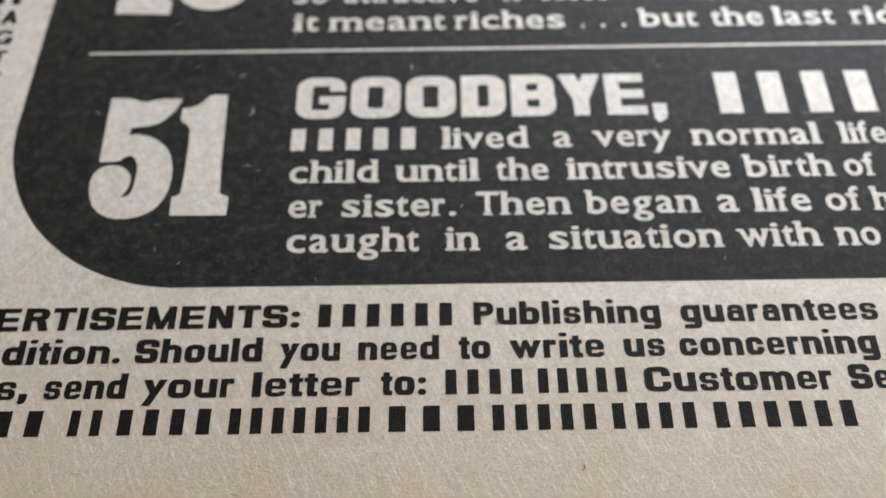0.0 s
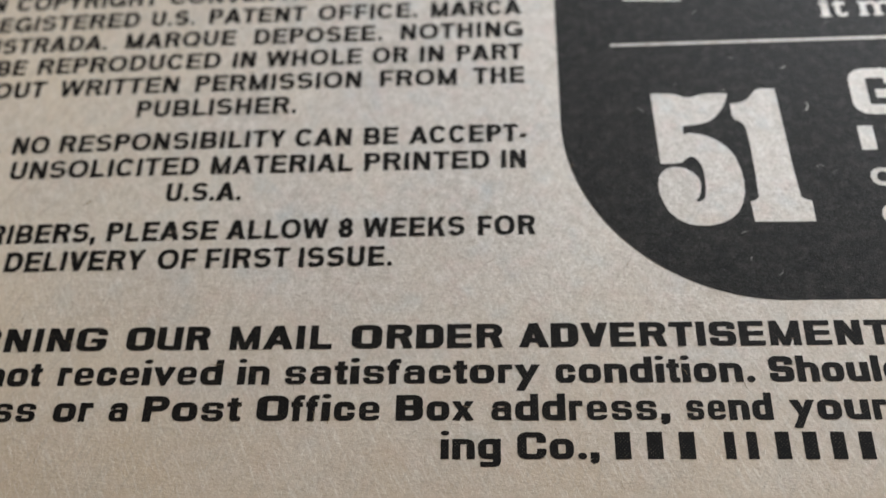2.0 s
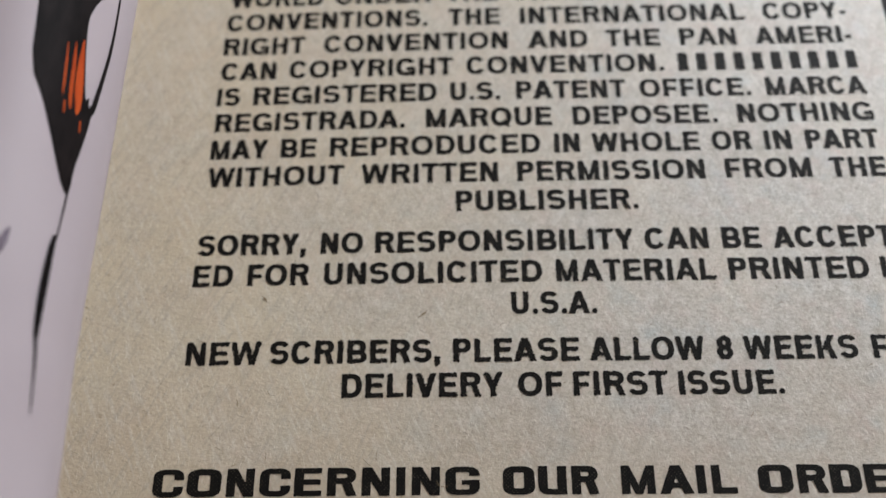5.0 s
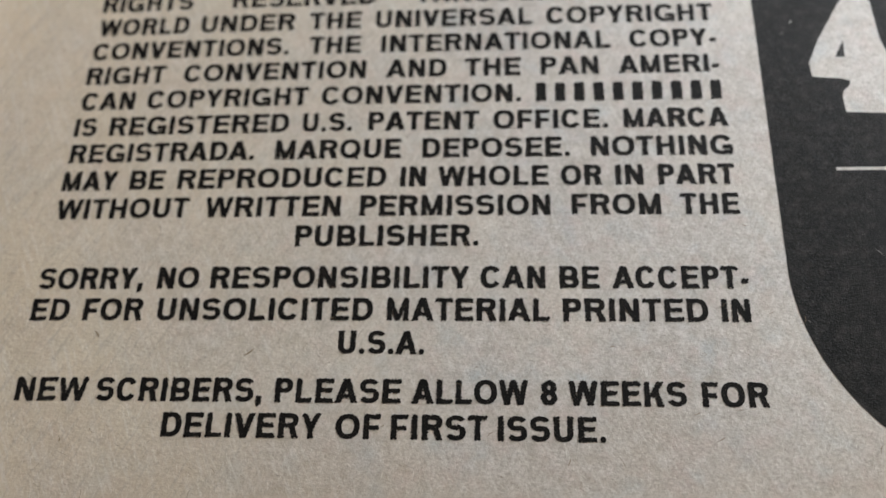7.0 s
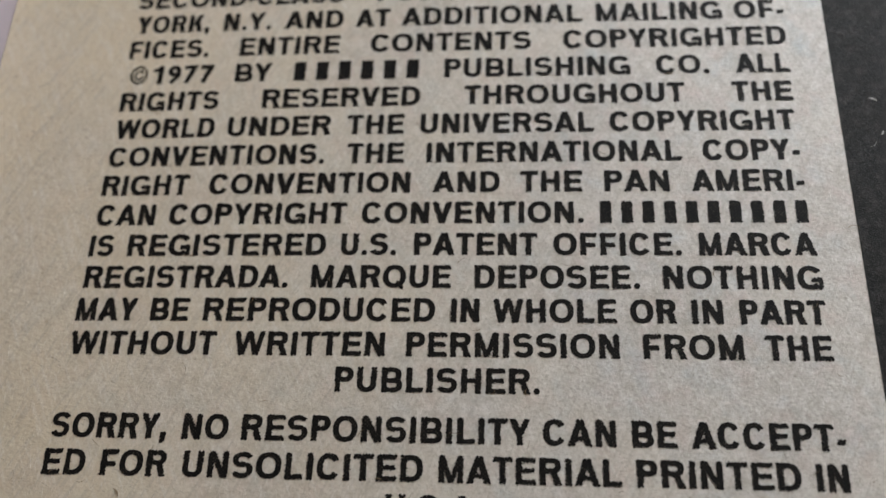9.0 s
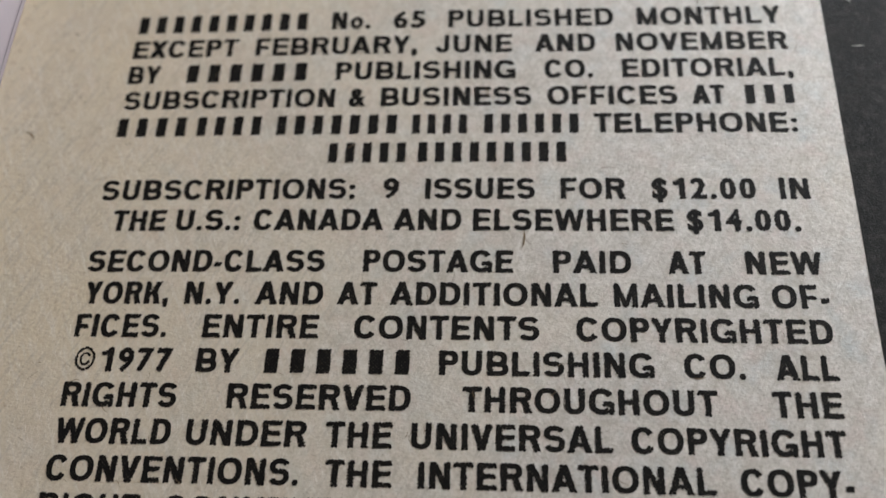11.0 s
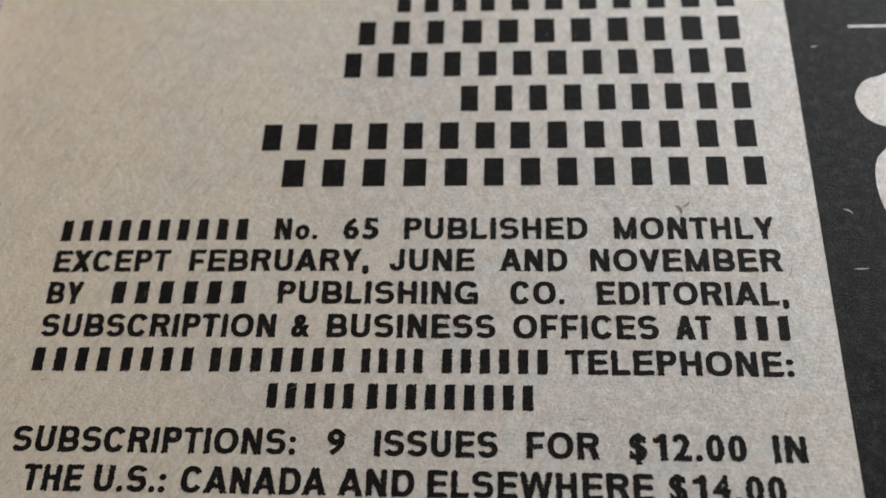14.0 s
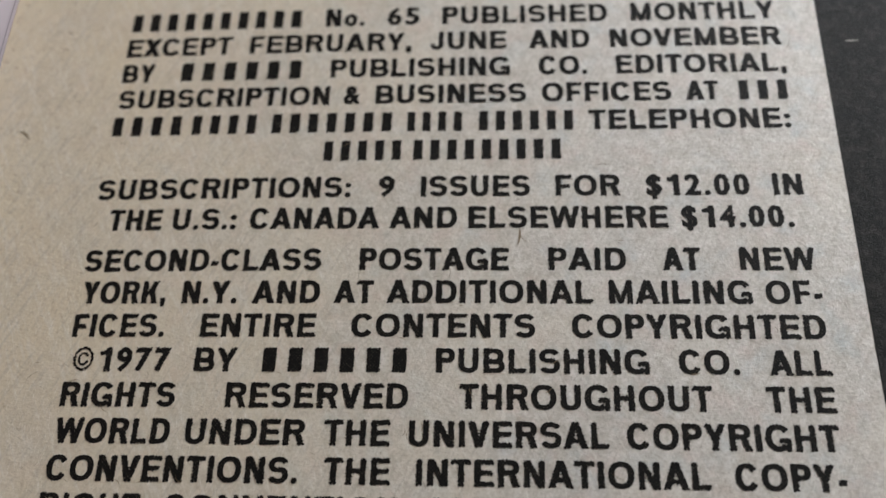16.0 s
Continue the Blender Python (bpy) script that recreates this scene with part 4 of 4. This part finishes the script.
print_shape("numeral", [moved(FIVE, 66.9, -45.9)], label="bold unprinted numeral five in old display type")
print_shape("numeral", [moved(ONE, 74.3, -45.6)], label="bold unprinted numeral one in old display type")
print_shape("numeral", [moved(FOUR, 63.2, -22.95), moved(FOUR_EYE, 63.2, -22.95)[::-1]], label="bold unprinted numeral four in old display type")


def ring(cu, cv, ru, rv):
    return [(cu + ru * math.cos(radians(a)), cv + rv * math.sin(radians(a))) for a in range(0, 360, 15)]


print_shape("numeral", [ring(74.9, -18.9, 3.9, 3.5), ring(74.9, -18.9, 1.2, 1.7)[::-1]], rounds=0)
TWO = [(2.5, 10.2), (1.2, 9.9), (0.35, 8.8), (0.1, 7.8), (0.5, 6.4), (1.6, 5.5), (2.9, 5.4), (4.2, 6.3), (4.7, 8.0), (4.2, 9.6), (4.0, 9.9), (4.8, 9.6), (4.9, 7.2), (3.4, 4.6), (1.2, 3.0), (0.6, 1.6), (0.5, -0.4), (0.9, -2.4), (7.5, -2.4), (8.0, 1.4), (5.6, 2.0), (8.6, 6.2), (8.6, 9.0), (6.6, 11.2), (4.2, 11.2)]
for base in (27.4, 4.1):
    print_shape("numeral", [moved(TWO, 63.3, base)], label="bold unprinted numeral in old display type")
for base in (42.6, -27.95):
    print_shape("panel_rule", [[(64.0, base - 0.14), (184.0, base - 0.14), (184.0, base + 0.14), (64.0, base + 0.14)]], rounds=0, label="thin unprinted rule across the panel")


# ---- loose fibres in the paper and rubbed flecks in the black ----
def hair(bm, u, v, long, turn, bend, wide):
    """A fine curved sliver lying on the sheet."""
    rows = []
    for i in range(6):
        k = i / 5 - 0.5
        a = radians(turn) + bend * k
        x, y = u + long * k * math.cos(a), v + long * k * math.sin(a)
        w = wide * (1 - (2 * k) ** 2) + 0.004
        rows.append((bm.verts.new((x - w * math.sin(a), y + w * math.cos(a), 0)), bm.verts.new((x + w * math.sin(a), y - w * math.cos(a), 0))))
    for (a, b), (c, d) in zip(rows, rows[1:]):
        bm.faces.new((a, b, d, c))


def on_panel(u, v):
    if u < PANEL_L + 0.4 or v < PANEL_B + 0.4:
        return False
    du, dv = PANEL_L + CORNER - u, PANEL_B + CORNER - v
    return not (du > 0 and dv > 0 and math.hypot(du, dv) > CORNER - 0.4)


DARK_FIBRE, PALE_FIBRE = plain_wall("dark_fibre", (0.17, 0.12, 0.065, 1), (0.27, 0.20, 0.12, 1)), plain_wall("pale_fibre", (0.44, 0.42, 0.38, 1), (0.54, 0.52, 0.47, 1))
DARK_HAIRS = [(34.1, 2.9, 1.6, 84, 0.3), (48.9, 25.6, 1.3, 120, 1.2), (49.4, 25.9, 0.9, 40, 0.8), (5.8, -41.9, 0.8, 130, 0.5), (107.3, -68.4, 0.7, 80, 1.0), (18.2, -43.4, 1.0, 38, 0.2), (-5.7, 23.2, 0.6, 150, 0.6), (-7.6, 12.8, 1.5, 140, 0.4)]
PALE_HAIRS = [(80.3, -35.3, 1.2, 75, 1.0), (94.7, -30.2, 0.7, 90, 0.8), (78.9, -31.0, 0.5, 20, 0.5), (61.6, 20.6, 1.2, 2, 0.05), (61.4, 25.4, 0.9, 150, 0.6), (61.0, 40.6, 0.6, 10, 0.4), (61.9, -10.5, 0.8, 160, 0.7), (62.2, -13.6, 0.5, 60, 0.6)]
dark, pale = bmesh.new(), bmesh.new()
for _ in range(900):
    u, v = rng.uniform(-9, 136), rng.uniform(-74, 54)
    shape = (rng.uniform(0.25, 1.1), rng.uniform(0, 180), rng.uniform(-1.2, 1.2), rng.uniform(0.008, 0.022))
    if not on_panel(u, v) and rng.random() < 0.55:
        hair(dark, u, v, *shape)
    elif on_panel(u, v) and rng.random() < 0.3:
        hair(pale, u, v, shape[0] * 0.8, shape[1], shape[2], shape[3] * 0.6)
# the larger ones that catch the eye
for u, v, long, turn, bend in DARK_HAIRS:
    hair(dark, u, v, long, turn, bend, 0.06)
for u, v, long, turn, bend in PALE_HAIRS:
    hair(pale, u, v, long, turn, bend, 0.05)
lay(dark, 0.045)
lay(pale, 0.045)
tagged(part("paper_fibre", dark, DARK_FIBRE, page, "short brown fibres in the newsprint"), kind="stuff")
tagged(part("rubbed_fleck", pale, PALE_FIBRE, page, "pale rubbed flecks in the black ink"), kind="stuff")
bpy.data.objects.remove(type_ob)
